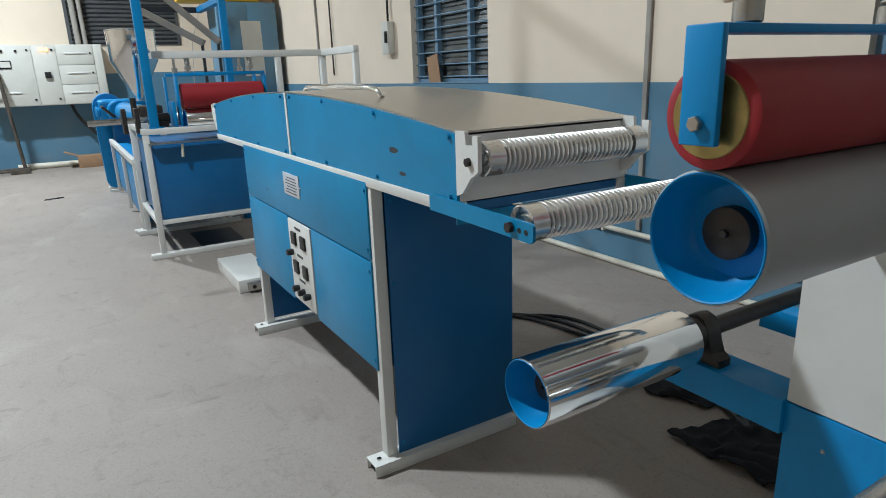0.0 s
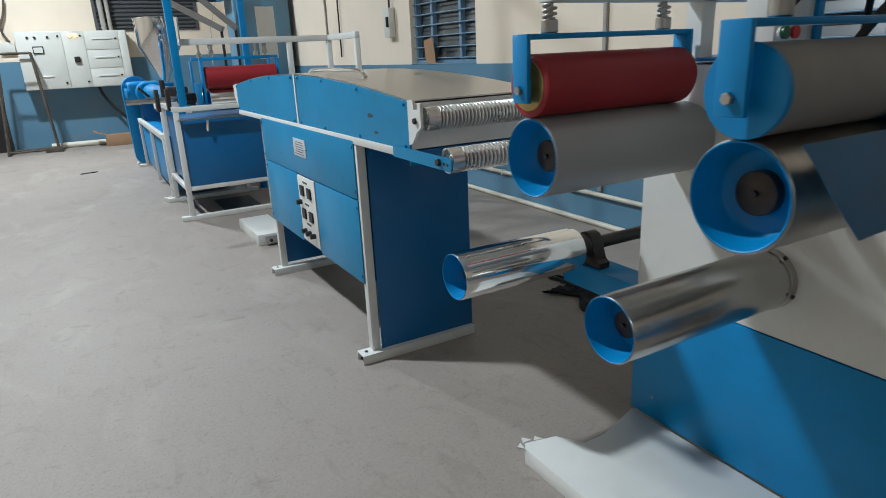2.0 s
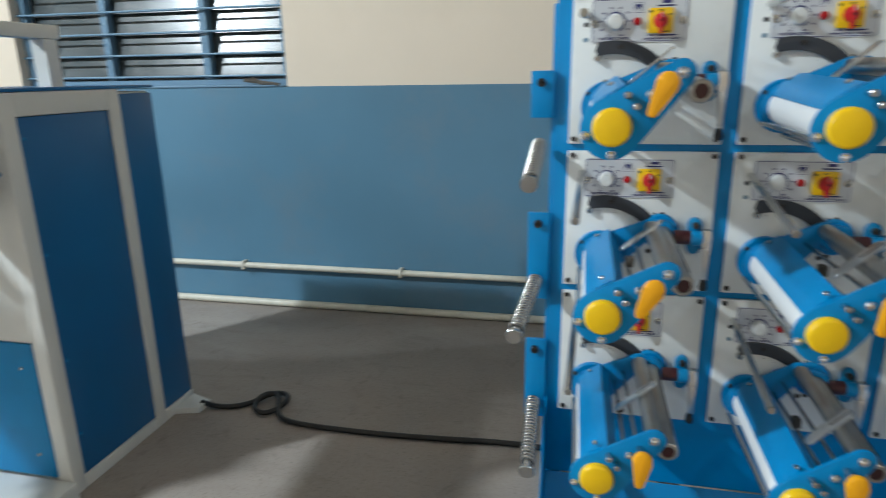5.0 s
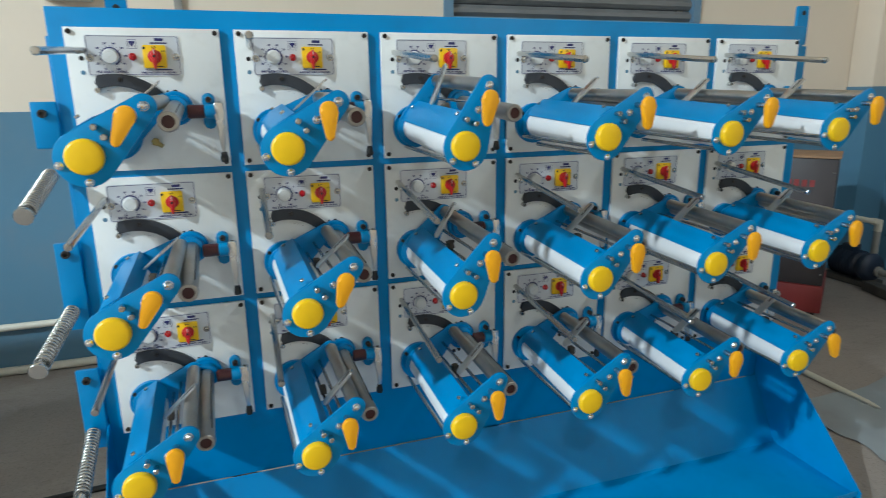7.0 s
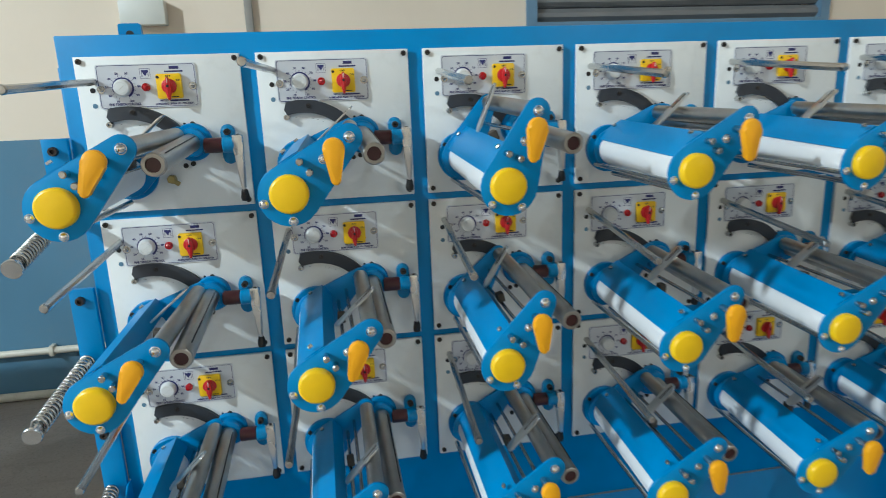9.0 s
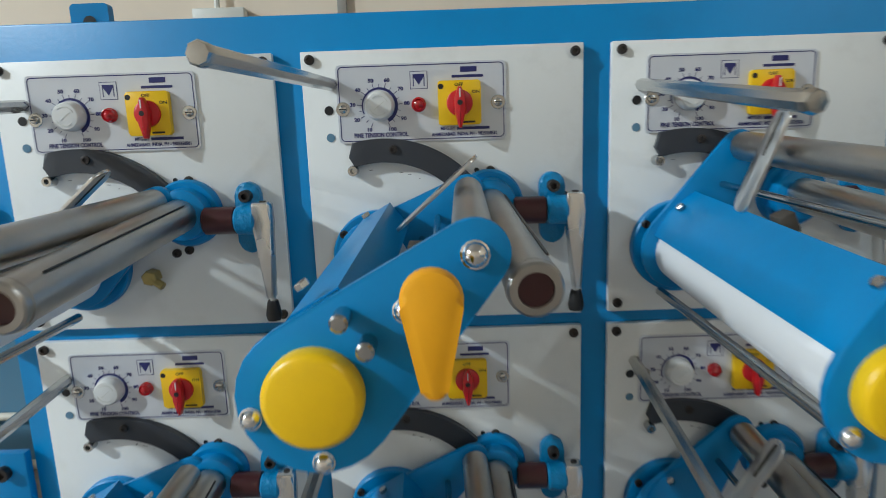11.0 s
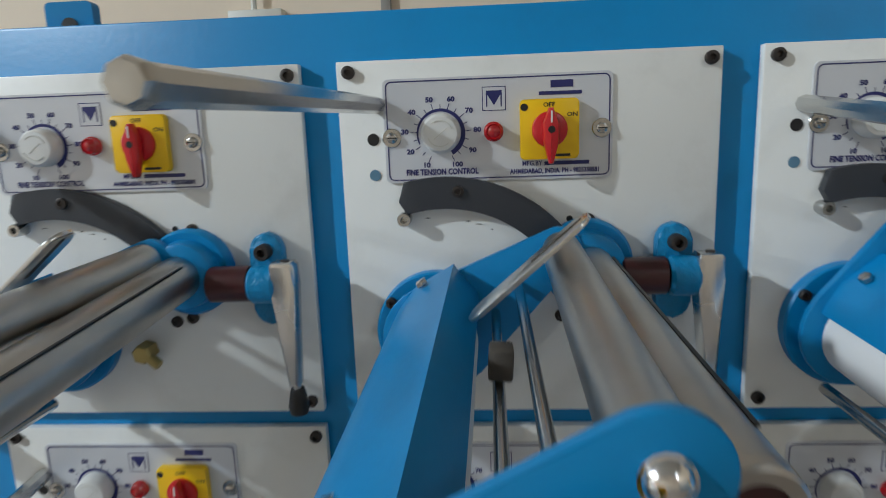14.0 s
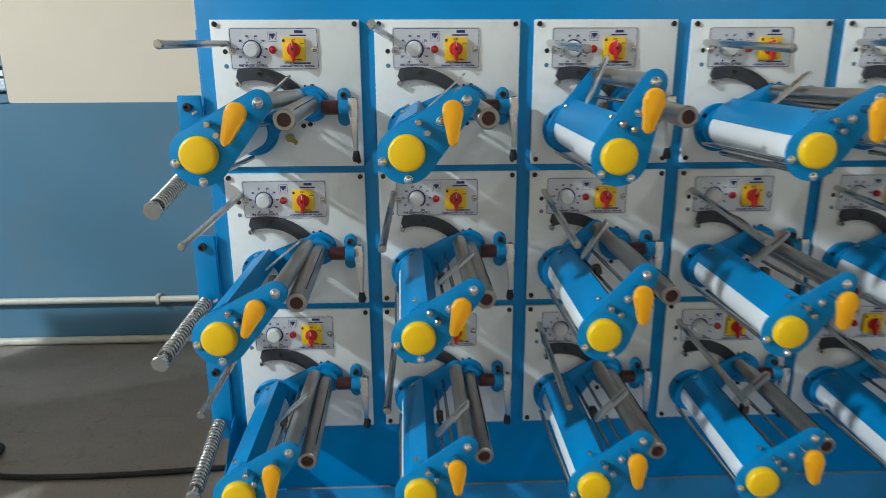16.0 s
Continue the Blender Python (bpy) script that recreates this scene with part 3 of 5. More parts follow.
for ax in (OX0 - 0.016, HX1 - 0.01):
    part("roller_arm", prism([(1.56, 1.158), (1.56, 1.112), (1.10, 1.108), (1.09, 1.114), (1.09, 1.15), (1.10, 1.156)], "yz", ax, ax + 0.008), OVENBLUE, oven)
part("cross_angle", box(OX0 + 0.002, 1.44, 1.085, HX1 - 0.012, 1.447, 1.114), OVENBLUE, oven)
grooved_roller(oven, 0.955, 1.56, 1.172, 1.137, 0.047)
for hy in (1.115, 1.14):
    part("adjust_hole", rod((OX0 - 0.0165, hy, 1.132), (OX0 - 0.0172, hy, 1.132), 0.007, 10), BLACK, oven)
part("bolt", hexbolt((OX0 - 0.016, 1.172, 1.135), (-1, 0, 0), 0.014, 0.014), IRON, oven)
seat(oven, (OX0, BY0, 0))

# ---- godet stand ----
stand = thing("godet_stand", "white and blue steel cabinet stand carrying stretching rollers", "machine")
SX0, SX1, SY0, SY1, ST = 1.62, 2.37, -0.197, 0.85, 1.45
part("body", box(SX0 + 0.012, SY0 + 0.016, GROUND, SX1 - 0.01, SY1 - 0.01, ST - 0.012), WHITE, stand)
part("upper_side_panel", box(SX0 + 0.001, SY0 + 0.0562, 0.60, SX0 + 0.011, SY1, ST - 0.01), WHITE, stand, "cream-white side sheet")
part("lower_side_panel", box(SX0 - 0.004, SY0 + 0.058, 0.058, SX0 + 0.008, SY1, 0.596, 0.002), BLUE, stand, "blue lower side sheet")
for fx in (SX0, 2.105):
    part("corner_post", box(fx, SY0 - 0.004, GROUND, fx + 0.06, SY0 + 0.056, ST, 0.003), WHITE, stand)
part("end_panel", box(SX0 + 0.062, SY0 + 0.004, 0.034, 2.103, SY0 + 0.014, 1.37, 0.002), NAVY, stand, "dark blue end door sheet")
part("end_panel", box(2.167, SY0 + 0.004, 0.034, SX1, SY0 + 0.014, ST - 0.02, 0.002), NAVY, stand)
part("top_rail", box(SX0 + 0.062, SY0 - 0.004, 1.373, 2.103, SY0 + 0.05, ST, 0.003), WHITE, stand)
part("bottom_rail", box(SX0 + 0.062, SY0 - 0.004, GROUND, 2.103, SY0 + 0.015, 0.032, 0.003), WHITE, stand)
part("bottom_rail", box(2.167, SY0 - 0.004, GROUND, SX1, SY0 + 0.015, 0.032, 0.003), WHITE, stand)
part("top_sheet", box(SX0 - 0.006, SY0 - 0.008, ST + 0.001, SX1, SY1, ST + 0.012, 0.002), NAVY, stand)
part("foot", prism([(2.25, SY0 - 0.11), (2.33, SY0 - 0.12), (2.37, SY0 - 0.006), (2.22, SY0 - 0.006)], "xy", GROUND, GROUND + 0.03, bevel=0.003), WHITE, stand)
for zz in (0.2, 0.5, 0.9, 1.3):
    part("screw", dome((SX0 + 0.08, SY0 + 0.004, zz), (0, -1, 0), 0.006), BLUE, stand)
for yy, zz in ((-0.08, 0.15), (-0.08, 0.5), (0.74, 0.15), (0.74, 0.5)):
    part("screw", dome((SX0 - 0.004, yy, zz), (-1, 0, 0), 0.006), ZINC, stand)
# floor tray in front of the stand
tray_pts = [(1.07, -0.225), (SX0 - 0.006, -0.225), (SX0 - 0.006, 0.84), (1.38, 0.76), (1.28, 0.76), (1.22, 0.86), (1.09, 0.89), (1.07, 0.86)]
part("foot_board", prism(tray_pts, "xy", GROUND, 0.052, bevel=0.004), WHITE, stand, "white folded sheet foot board")


# folded tabs at the corners of the foot board
for pts in ([(1.068, 0.86), (1.05, 0.885), (1.075, 0.90)], [(1.085, 0.893), (1.10, 0.925), (1.125, 0.895)], [(1.13, 0.885), (1.15, 0.905), (1.165, 0.875)]):
    part("corner_tab", prism(pts, "xy", 0.044, 0.052), WHITE, stand)
part("corner_tab", merge(box(1.085, -0.262, GROUND, 1.091, -0.227, 0.04, 0.001), box(1.0915, -0.262, GROUND, 1.135, -0.2565, 0.022, 0.001)), WHITE, stand)
part("corner_tab", prism([(1.10, -0.228), (1.15, -0.228), (1.145, -0.25), (1.115, -0.25)], "xy", 0.03, 0.036), WHITE, stand)


def cup_wheel(name, parent, x0, x1, y, z, r, mat, label, hub=True):
    L = x1 - x0
    w = part(name, lathe([(0.002, r * 0.985), (0.0, r * 0.97)][::-1] + [(0.004, r), (L - 0.03, r), (L - 0.025, r * 0.93), (L, r * 0.93), (L, 0)], (x0, y, z), (1, 0, 0), 64), mat, parent, label)
    part("cup", lathe([(0.0, r * 0.97), (-0.002, r * 0.955), (0.0, r * 0.93), (0.075, r * 0.80), (0.085, r * 0.7), (0.085, 0)], (x0, y, z), (1, 0, 0), 64), BLUE, w, "blue painted hollow end")
    if hub:
        part("hub", lathe([(0.085, r * 0.40), (0.06, r * 0.40), (0.058, r * 0.37), (0.058, 0)], (x0, y, z), (1, 0, 0), 32), IRON, w)
        part("hub_bolt", hexbolt((x0 + 0.058, y, z), (-1, 0, 0), r * 0.07, 0.008), IRON, w)
    return w


W1 = (0.668, 1.207, 0.118)
W2 = (-0.005, 1.207, 0.120)
cup_wheel("roller_drum", stand, 0.95, SX0, *W1, GREYROLL, "matt grey coated roller")
cup_wheel("roller_drum", stand, 0.957, SX0, *W2, STEEL, "dark polished steel roller")
cup_wheel("small_drum", stand, 0.94, SX0, 0.322, 0.790, 0.095, SATIN, "satin grey steel roller")
for k in range(5):
    part("collar_bolt", hexbolt((SX0 - 0.016, 0.322 + 0.0995 * math.cos(k * 1.257 + 2.2), 0.790 + 0.0995 * math.sin(k * 1.257 + 2.2)), (0, math.cos(k * 1.257 + 2.2), math.sin(k * 1.257 + 2.2)), 0.007, 0.008), IRON, stand)
part("seal_ring", lathe([(0, 0.0995), (-0.026, 0.0995), (-0.028, 0.0975), (-0.028, 0.094)], (SX0, 0.322, 0.790), (1, 0, 0), 48), STEEL, stand, "scuffed steel collar")
# nip rollers with yokes and spring screws
for (wy, wz, wr), nr, mat, lab, x0, red in ((W1, 0.087, RED, "dark red rubber nip roller", 0.94, True), (W2, 0.0905, GREYRUB, "grey-brown rubber nip roller", 0.957, False)):
    nz = wz + wr + nr + 0.001
    xb = 1.545
    n = part("nip_roller", lathe([(0, 0), (0.002, nr * 0.72), (0.0, nr * 0.74), (-0.001, nr * 0.9), (0.004, nr), (xb - x0 - 0.006, nr), (xb - x0, nr * 0.95), (xb - x0, 0)], (x0, wy, nz), (1, 0, 0), 64), mat, stand, lab)
    if red:
        part("core", lathe([(-0.0005, nr * 0.80), (-0.003, nr * 0.78), (-0.003, 0)], (x0, wy, nz), (1, 0, 0), 40), BRASS, n, "oily brass core")
    else:
        part("end_disc", lathe([(-0.001, nr * 1.02), (-0.012, nr * 1.02), (-0.014, nr), (-0.014, 0)], (x0, wy, nz), (1, 0, 0), 48), BLUE, n, "blue end disc")
    up = 0.053 if red else 0.043
    fore = 0.030 if red else 0.056
    yoke = part("yoke_bar", box(x0 - fore + 0.002, wy - 0.03, nz + nr + up - 0.015, xb + 0.03, wy + 0.03, nz + nr + up, 0.003), BLUE, stand)
    for fx in (x0 - fore, xb + 0.015):
        part("yoke_plate", box(fx, wy - 0.034, nz - 0.045 if fx < 1.2 else nz - 0.02, fx + 0.014, wy + 0.034, nz + nr + up, 0.003), BLUE, yoke)
    if not red:
        part("axle", rod((x0 - 0.043, wy, nz - 0.01), (x0 - 0.012, wy, nz - 0.01), 0.012, 14), STEEL, yoke)
    part("axle_bolt", hexbolt((x0 - fore, wy, nz - 0.01), (-1, 0, 0), 0.013, 0.012), STEEL, yoke)
    beam_z = 1.635
    for sx in (x0 + 0.075, xb - 0.075):
        s = part("adjusting_screw", rod((sx, wy, nz + nr + up - 0.005), (sx, wy, beam_z + 0.03), 0.010, 12), STEEL, stand)
        part("spring_seat", rod((sx, wy, nz + nr + up + 0.001), (sx, wy, nz + nr + up + 0.037), 0.024, 16, chamfer=0.003), STEEL, s)
        turns = [(sx + 0.019 * math.cos(a * 0.7), wy + 0.019 * math.sin(a * 0.7), nz + nr + up + 0.039 + a * 0.0016) for a in range(0, int((beam_z - 0.002 - nz - nr - up - 0.039) / 0.0016))]
        sweep(turns, 0.004, "spring", STEEL, s)
# overhead frame carrying the screws
part("frame_beam", box(1.0, W2[0] - 0.03, 1.635, 2.1, W2[0] + 0.03, 1.685, 0.003), WHITE, stand)
part("frame_beam", box(1.0, W1[0] - 0.03, 1.635, 2.1, W1[0] + 0.03, 1.685, 0.003), WHITE, stand)
part("frame_beam", box(1.63, W2[0] + 0.031, 1.636, 1.69, W1[0] - 0.031, 1.684, 0.003), WHITE, stand)
for px, py in ((1.645, W2[0]), (1.645, W1[0]), (2.05, W2[0]), (2.05, W1[0])):
    part("frame_post", prism([(px - 0.03, ST + 0.012), (px + 0.03, ST + 0.012), (px + 0.03, 1.634), (px - 0.03, 1.634)], "xz", py - 0.03, py + 0.03), WHITE, stand)
# forward roll on its bearing arm
fr = cup_wheel("small_drum", stand, 0.955, 1.545, 1.152, 0.692, 0.093, CHROME, "mirror-chromed roller", hub=True)
part("shaft", rod((1.49, 1.152, 0.692), (2.3, 1.152, 0.692), 0.028, 20), IRON, stand)
bb = part("bearing_block", prism([(1.06, 0.605), (1.244, 0.605), (1.244, 0.63), (1.215, 0.64), (1.205, 0.70), (1.18, 0.745), (1.152, 0.755), (1.124, 0.745), (1.10, 0.70), (1.09, 0.64), (1.06, 0.63)], "yz", 1.615, 1.675, bevel=0.005), IRON, stand, "black cast pillow bearing")
part("bearing_ring", rod((1.575, 1.152, 0.692), (1.614, 1.152, 0.692), 0.052, 24, chamfer=0.004), IRON, stand)
part("bearing_arm", box(1.60, SY1, 0.50, 1.74, 1.27, 0.604, 0.004), BLUE, stand, "blue square-tube arm")
part("bearing_arm", box(2.2, SY1, 0.52, 2.29, 1.30, 0.604, 0.004), BLUE, stand)
seat(stand, (SX0, SY0, 0))

# ---- winding rack ----
PX, P_Y, P_Z, P_W, P_H, PITCH_Y, PITCH_Z = 1.66, -1.958, 1.672, 0.377, 0.369, 0.4148, 0.391
rack = thing("winder_rack", "bright blue sheet-steel rack holding winding heads in rows", "machine")
RL, RR = P_Y + 0.038, P_Y - 5 * PITCH_Y - P_W - 0.035
part("face_sheet", box(PX + 0.012, RR, 0.30, PX + 0.030, RL, 1.725, 0.003), BLUE, rack)
for yy in (RL - 0.03, RR - 0.02, (RL + RR) / 2):
    part("upright", box(PX + 0.031, yy - 0.02, GROUND, PX + 0.09, yy + 0.04, 1.655, 0.003), BLUE, rack)
part("back_foot", box(PX + 0.091, RR, GROUND, PX + 0.5, RR + 0.05, 0.05), BLUE, rack)
part("back_foot", box(PX + 0.091, RL - 0.05, GROUND, PX + 0.5, RL, 0.05), BLUE, rack)
for yy, lz_ in ((RL - 0.165, 1.752), (RR - 0.005, 1.80)):
    lug = part("lifting_lug", prism(rounded(yy - 0.026, 1.66, yy + 0.026, lz_, 0.006), "yz", PX + 0.031, PX + 0.045), BLUE, rack)
    part("lug_hole", rod((PX + 0.0308, yy, lz_ - 0.025), (PX + 0.0295, yy, lz_ - 0.025), 0.009, 14), BLACK, lug)
# catch tray under the heads: sloped back, floor and end cheeks
TX = 1.155
part("tray_sheet", strip([(PX + 0.008, 0.299), (1.535, 0.056), (1.52, 0.05), (TX + 0.003, 0.045), (TX, 0.048), (TX, 0.07)], "xz", RR + 0.05, RL, 0.004), BLUE, rack)
for yy in (RL - 0.004, RR + 0.046):
    part("tray_cheek", prism([(PX + 0.011, 0.56), (PX - 0.02, 0.555), (TX - 0.012, 0.062), (TX - 0.012, 0.03), (PX + 0.011, 0.03)], "xz", yy, yy + 0.004), BLUE, rack)
for i in range(3):
    zc = 1.46 - 0.375 * i
    sb = part("side_bracket", box(PX - 0.005, RL + 0.002, zc - 0.09 if i == 0 else zc - 0.22, PX + 0.011, RL + 0.062, zc + 0.03, 0.003), BLUE, rack)
    part("bolt", socket((PX - 0.005, RL + 0.035, zc), (-1, 0, 0), 0.011, 0.012), IRON, sb)
    s0 = (PX - 0.01, RL + 0.036, zc - 0.155)
    s1 = (PX - 0.28, RL + (0.04, 0.068, 0.03)[i], zc - 0.218)
    sr = part("spring_rod", rod(s0, s1, 0.0115, 16, chamfer=0.003), ZINC, rack, "bright rod wound with a spring")
    turns = []
    for a in range(0, 168):
        f = 0.05 + 0.88 * a / 168
        turns.append((s0[0] + (s1[0] - s0[0]) * f, s0[1] + (s1[1] - s0[1]) * f + 0.019 * math.cos(a * 0.785), s0[2] + (s1[2] - s0[2]) * f + 0.019 * math.sin(a * 0.785)))
    sweep(turns, 0.0034, "spring", ZINC, sr, res=1)
    part("rod_end", lathe([(0, 0), (0, 0.021), (0.006, 0.0215), (0.008, 0.020), (0.009, 0)], s1, (-1, 0, -0.2), 20), ZINC, sr)
seat(rack, (PX, RL, 0))


def winding_head():
    """One head in its own frame: x to the right, y into the plate, z up, from the plate's top left corner."""
    u = thing("winding_head", "white plate with blue swing arm, chrome spindle and yellow cap", "winding head", group="winding heads on the rack")
    plate = part("mounting_plate", box(0, 0.0, -P_H, P_W, 0.011, 0.0035, 0.0015), PLATE, u, "white painted square plate")
    for bx_, bz in ((0.0125, -0.0075), (P_W - 0.0115, -0.0075), (0.013, -P_H + 0.013), (P_W - 0.013, -P_H + 0.013)):
        part("corner_bolt", socket((bx_, 0, bz), (0, -1, 0), 0.0066, 0.005), IRON, plate)
    for hx, hz, hr in ((0.034, -0.074, 0.0062), (0.231, -0.160, 0.0033)):
        part("drilled_hole", rod((hx, -0.0004, hz), (hx, -0.0008, hz), hr, 14), BLACK, plate)
    part("drilled_hole", rod((0.034, -0.0004, -0.110), (0.034, -0.0008, -0.110), 0.0058, 14), DADO, plate)
    for hx, hz in ((0.250, -0.161), (0.222, -0.262), (0.24, -0.258)):
        part("cap_screw", socket((hx, 0, hz), (0, -1, 0), 0.0062, 0.004), IRON, plate)
    # control plate
    c = part("control_plate", prism(rounded(0.046, -0.1185, 0.2725, -0.0155, 0.006), "xz", -0.0025, -0.0005), LABEL, u, "printed grey plate reading FINE TENSION CONTROL")
    Y = -0.0028
    outer, inner = rounded(0.0487, -0.1162, 0.2700, -0.0178, 0.006), rounded(0.0499, -0.1150, 0.2688, -0.0190, 0.005)
    bm = bmesh.new()
    a = [bm.verts.new((p[0], Y, p[1])) for p in outer]
    b = [bm.verts.new((p[0], Y, p[1])) for p in inner]
    for i in range(len(a)):
        j = (i + 1) % len(a)
        bm.faces.new((a[i], a[j], b[j], b[i]))
    part("border_line", bm, INK, c)
    kx, kz = 0.103, -0.070
    bm = bmesh.new()
    n = 40
    a0, a1 = radians(-62), radians(205)
    va = [bm.verts.new((kx + 0.0245 * math.cos(a0 + (a1 - a0) * i / n), Y, kz + 0.0245 * math.sin(a0 + (a1 - a0) * i / n))) for i in range(n + 1)]
    vb = [bm.verts.new((kx + (0.0195 + 0.0035 * i / n) * math.cos(a0 + (a1 - a0) * i / n), Y, kz + (0.0195 + 0.0035 * i / n) * math.sin(a0 + (a1 - a0) * i / n))) for i in range(n + 1)]
    for i in range(n):
        bm.faces.new((va[i], va[i + 1], vb[i + 1], vb[i]))
    part("dial_band", bm, INK, c)
    bm = bmesh.new()
    for i in range(19):
        a = radians(245 - 310 * i / 18)
        d = Vector((math.cos(a), 0, math.sin(a)))
        t = Vector((-d.z, 0, d.x)) * 0.0004
        r1 = 0.0305 if i % 2 == 0 else 0.0285
        base = Vector((kx, Y, kz))
        bm.faces.new([bm.verts.new(base + v) for v in (d * 0.0245 - t, d * r1 - t, d * r1 + t, d * 0.0245 + t)])
    part("dial_ticks", bm, INK, c)
    face = Matrix(((1, 0, 0, 0), (0, 0, -1, Y - 0.0002), (0, 1, 0, 0), (0, 0, 0, 1)))

    def say(text, x, z, size, bold=0.0, wide=1.0):
        letters(text, size, Matrix.Translation((x, 0, z)) @ face, INK, c, bold=bold, wide=wide)
    for i in range(10):
        a = radians(245 - 310 * i / 9)
        say(str(10 * (i + 1)), kx + 0.0365 * math.cos(a), kz + 0.0345 * math.sin(a), 0.0068, 0.0003, 1.12)
    say("FINE TENSION CONTROL", 0.103, -0.1085, 0.0080, 0.00032, 0.79)
    say("MFG.BY :", 0.1950, -0.1028, 0.0066, 0.0001, 0.9)
    say("AHMEDABAD, INDIA. PH - 9825358581", 0.216, -0.1105, 0.0064, 0.00024, 0.825)
    for b0, c0, b1, c1 in ((0.2060, -0.1048, 0.250, -0.1010), (0.212, -0.0295, 0.234, -0.0225), (0.2005, -0.0365, 0.2425, -0.0330)):
        part("brand_bar", box(b0, Y, c0, b1, Y - 0.0001, c1), INK, c)
    bm = prism([(0.1448, -0.0263), (0.1682, -0.0263), (0.1682, -0.0497), (0.1448, -0.0497)], "xz", Y + 0.0002, Y)
    part("emblem", bm, INK, c)
    part("emblem_field", prism([(0.1456, -0.0271), (0.1674, -0.0271), (0.1674, -0.0489), (0.1456, -0.0489)], "xz", Y - 0.0001, Y - 0.0002), LABEL, c)
    part("emblem_mark", prism([(0.1487, -0.0302), (0.1643, -0.0302), (0.1643, -0.0458), (0.163, -0.0458), (0.163, -0.0341), (0.1565, -0.0445), (0.15, -0.0341), (0.15, -0.0458), (0.1487, -0.0458)], "xz", Y - 0.0003, Y - 0.0004), INK, c)
    for sx, sz in ((0.0535, -0.073), (0.262, -0.070)):
        part("washer", rod((sx, -0.0028, sz), (sx, -0.0042, sz), 0.0096, 24, chamfer=0.0005), ZINC, c)
        part("slotted_screw", lathe([(0, 0.0056), (0.003, 0.0052), (0.0038, 0.004), (0.0038, 0)], (sx, -0.0042, sz), (0, -1, 0), 16), ZINC, c)
        part("screw_slot", box(sx - 0.0045, -0.0084, sz - 0.0006, sx + 0.0045, -0.0079, sz + 0.0006), BLACK, c)
    knob = part("knob", lathe([(0, 0), (0, 0.0195), (0.004, 0.0198), (0.014, 0.0185), (0.0165, 0.0165), (0.0172, 0.010), (0.0175, 0)], (kx, -0.003, kz), (0, -1, 0), 36), KNOB, u, "round ivory dial knob")
    for k, (a_, r_) in enumerate(((20, 0.0125), (200, 0.0125))):
        arc = [(kx + (r_ + w) * math.cos(radians(a_ + 14 * q)), kz + (r_ + w) * math.sin(radians(a_ + 14 * q))) for w, qs in ((0.0004, range(9)), (-0.0004, range(8, -1, -1))) for q in qs]
        part("knob_engraving", prism(arc, "xz", -0.0206, -0.0196), GREYCAB, knob)
    part("knob_pointer", prism([(kx - 0.006, kz - 0.005), (kx + 0.0068, kz + 0.0052), (kx + 0.0072, kz + 0.0046), (kx - 0.0055, kz - 0.0056)], "xz", -0.0208, -0.0196), GREYCAB, knob)
    part("pilot_lamp", lathe([(0, 0), (0, 0.0098), (0.003, 0.0098), (0.0035, 0.0088), (0.009, 0.0084), (0.0102, 0.0072), (0.0090, 0.0062), (0.0098, 0.0045), (0.0112, 0.003), (0.0115, 0)], (0.1555, -0.003, -0.070), (0, -1, 0), 24), LAMPRED, u, "red pilot lamp")
    sw = part("switch_plate", prism(rounded(0.1815, -0.0985, 0.2385, -0.0405, 0.004), "xz", -0.0125, -0.003, bevel=0.0015), SWYEL, u, "yellow rotary switch plate with OFF and ON")
    sx, sz = 0.210, -0.0698
    part("switch_disc", lathe([(0, 0), (0, 0.0175), (0.004, 0.017), (0.005, 0.0155), (0.005, 0)], (sx, -0.0125, sz), (0, -1, 0), 28), SWRED, sw)
    part("switch_handle", prism([(sx - 0.002, sz + 0.0205), (sx + 0.002, sz + 0.0205), (sx + 0.0075, sz + 0.006), (sx + 0.0072, sz - 0.012), (sx + 0.002, sz - 0.0325), (sx - 0.002, sz - 0.0325), (sx - 0.0072, sz - 0.012), (sx - 0.0075, sz + 0.006)], "xz", -0.031, -0.0175, bevel=0.003), SWRED, sw)
    part("handle_screw", rod((sx, -0.031, sz), (sx, -0.0316, sz), 0.0035, 12), BLACK, sw)
    part("pointer_stripe", box(sx - 0.0008, -0.0315, sz + 0.0065, sx + 0.0008, -0.0309, sz + 0.0175), KNOB, sw)
    swf = Matrix(((1, 0, 0, 0), (0, 0, -1, -0.0128), (0, 1, 0, 0), (0, 0, 0, 1)))
    for tx, tz, tt in ((0.2095, -0.0462, "OFF"), (0.2318, -0.0560, "ON")):
        letters(tt, 0.0058, Matrix.Translation((tx, 0, tz)) @ swf, BLACK, sw, bold=0.0001, wide=1.15)
    part("brand_bar", box(0.213, -0.0128, -0.096, 0.230, -0.0126, -0.0935), BLACK, sw)
    part("brand_mark", rod((0.1855, -0.0126, -0.048), (0.1855, -0.0128, -0.048), 0.0036, 14), BLACK, sw)
    # octagonal thread guide rod
    part("guide_rod", rod((0.040, 0.0, -0.040), (0.029, -0.408, -0.092), 0.0085, 8), ZINC, u, "octagonal bright steel rod")
    part("rod_tip", lathe([(0, 0), (0, 0.0092), (0.010, 0.0096), (0.013, 0.008), (0.014, 0)], (0.029, -0.408, -0.092), (0, -1, -0.1), 8), ZINC, u)
    # quadrant and stop pin
    qx, qz = 0.103, -0.275
    kx0, kz0 = 0.093, -0.274  # axis at the plate
    bm = bmesh.new()
    n = 22
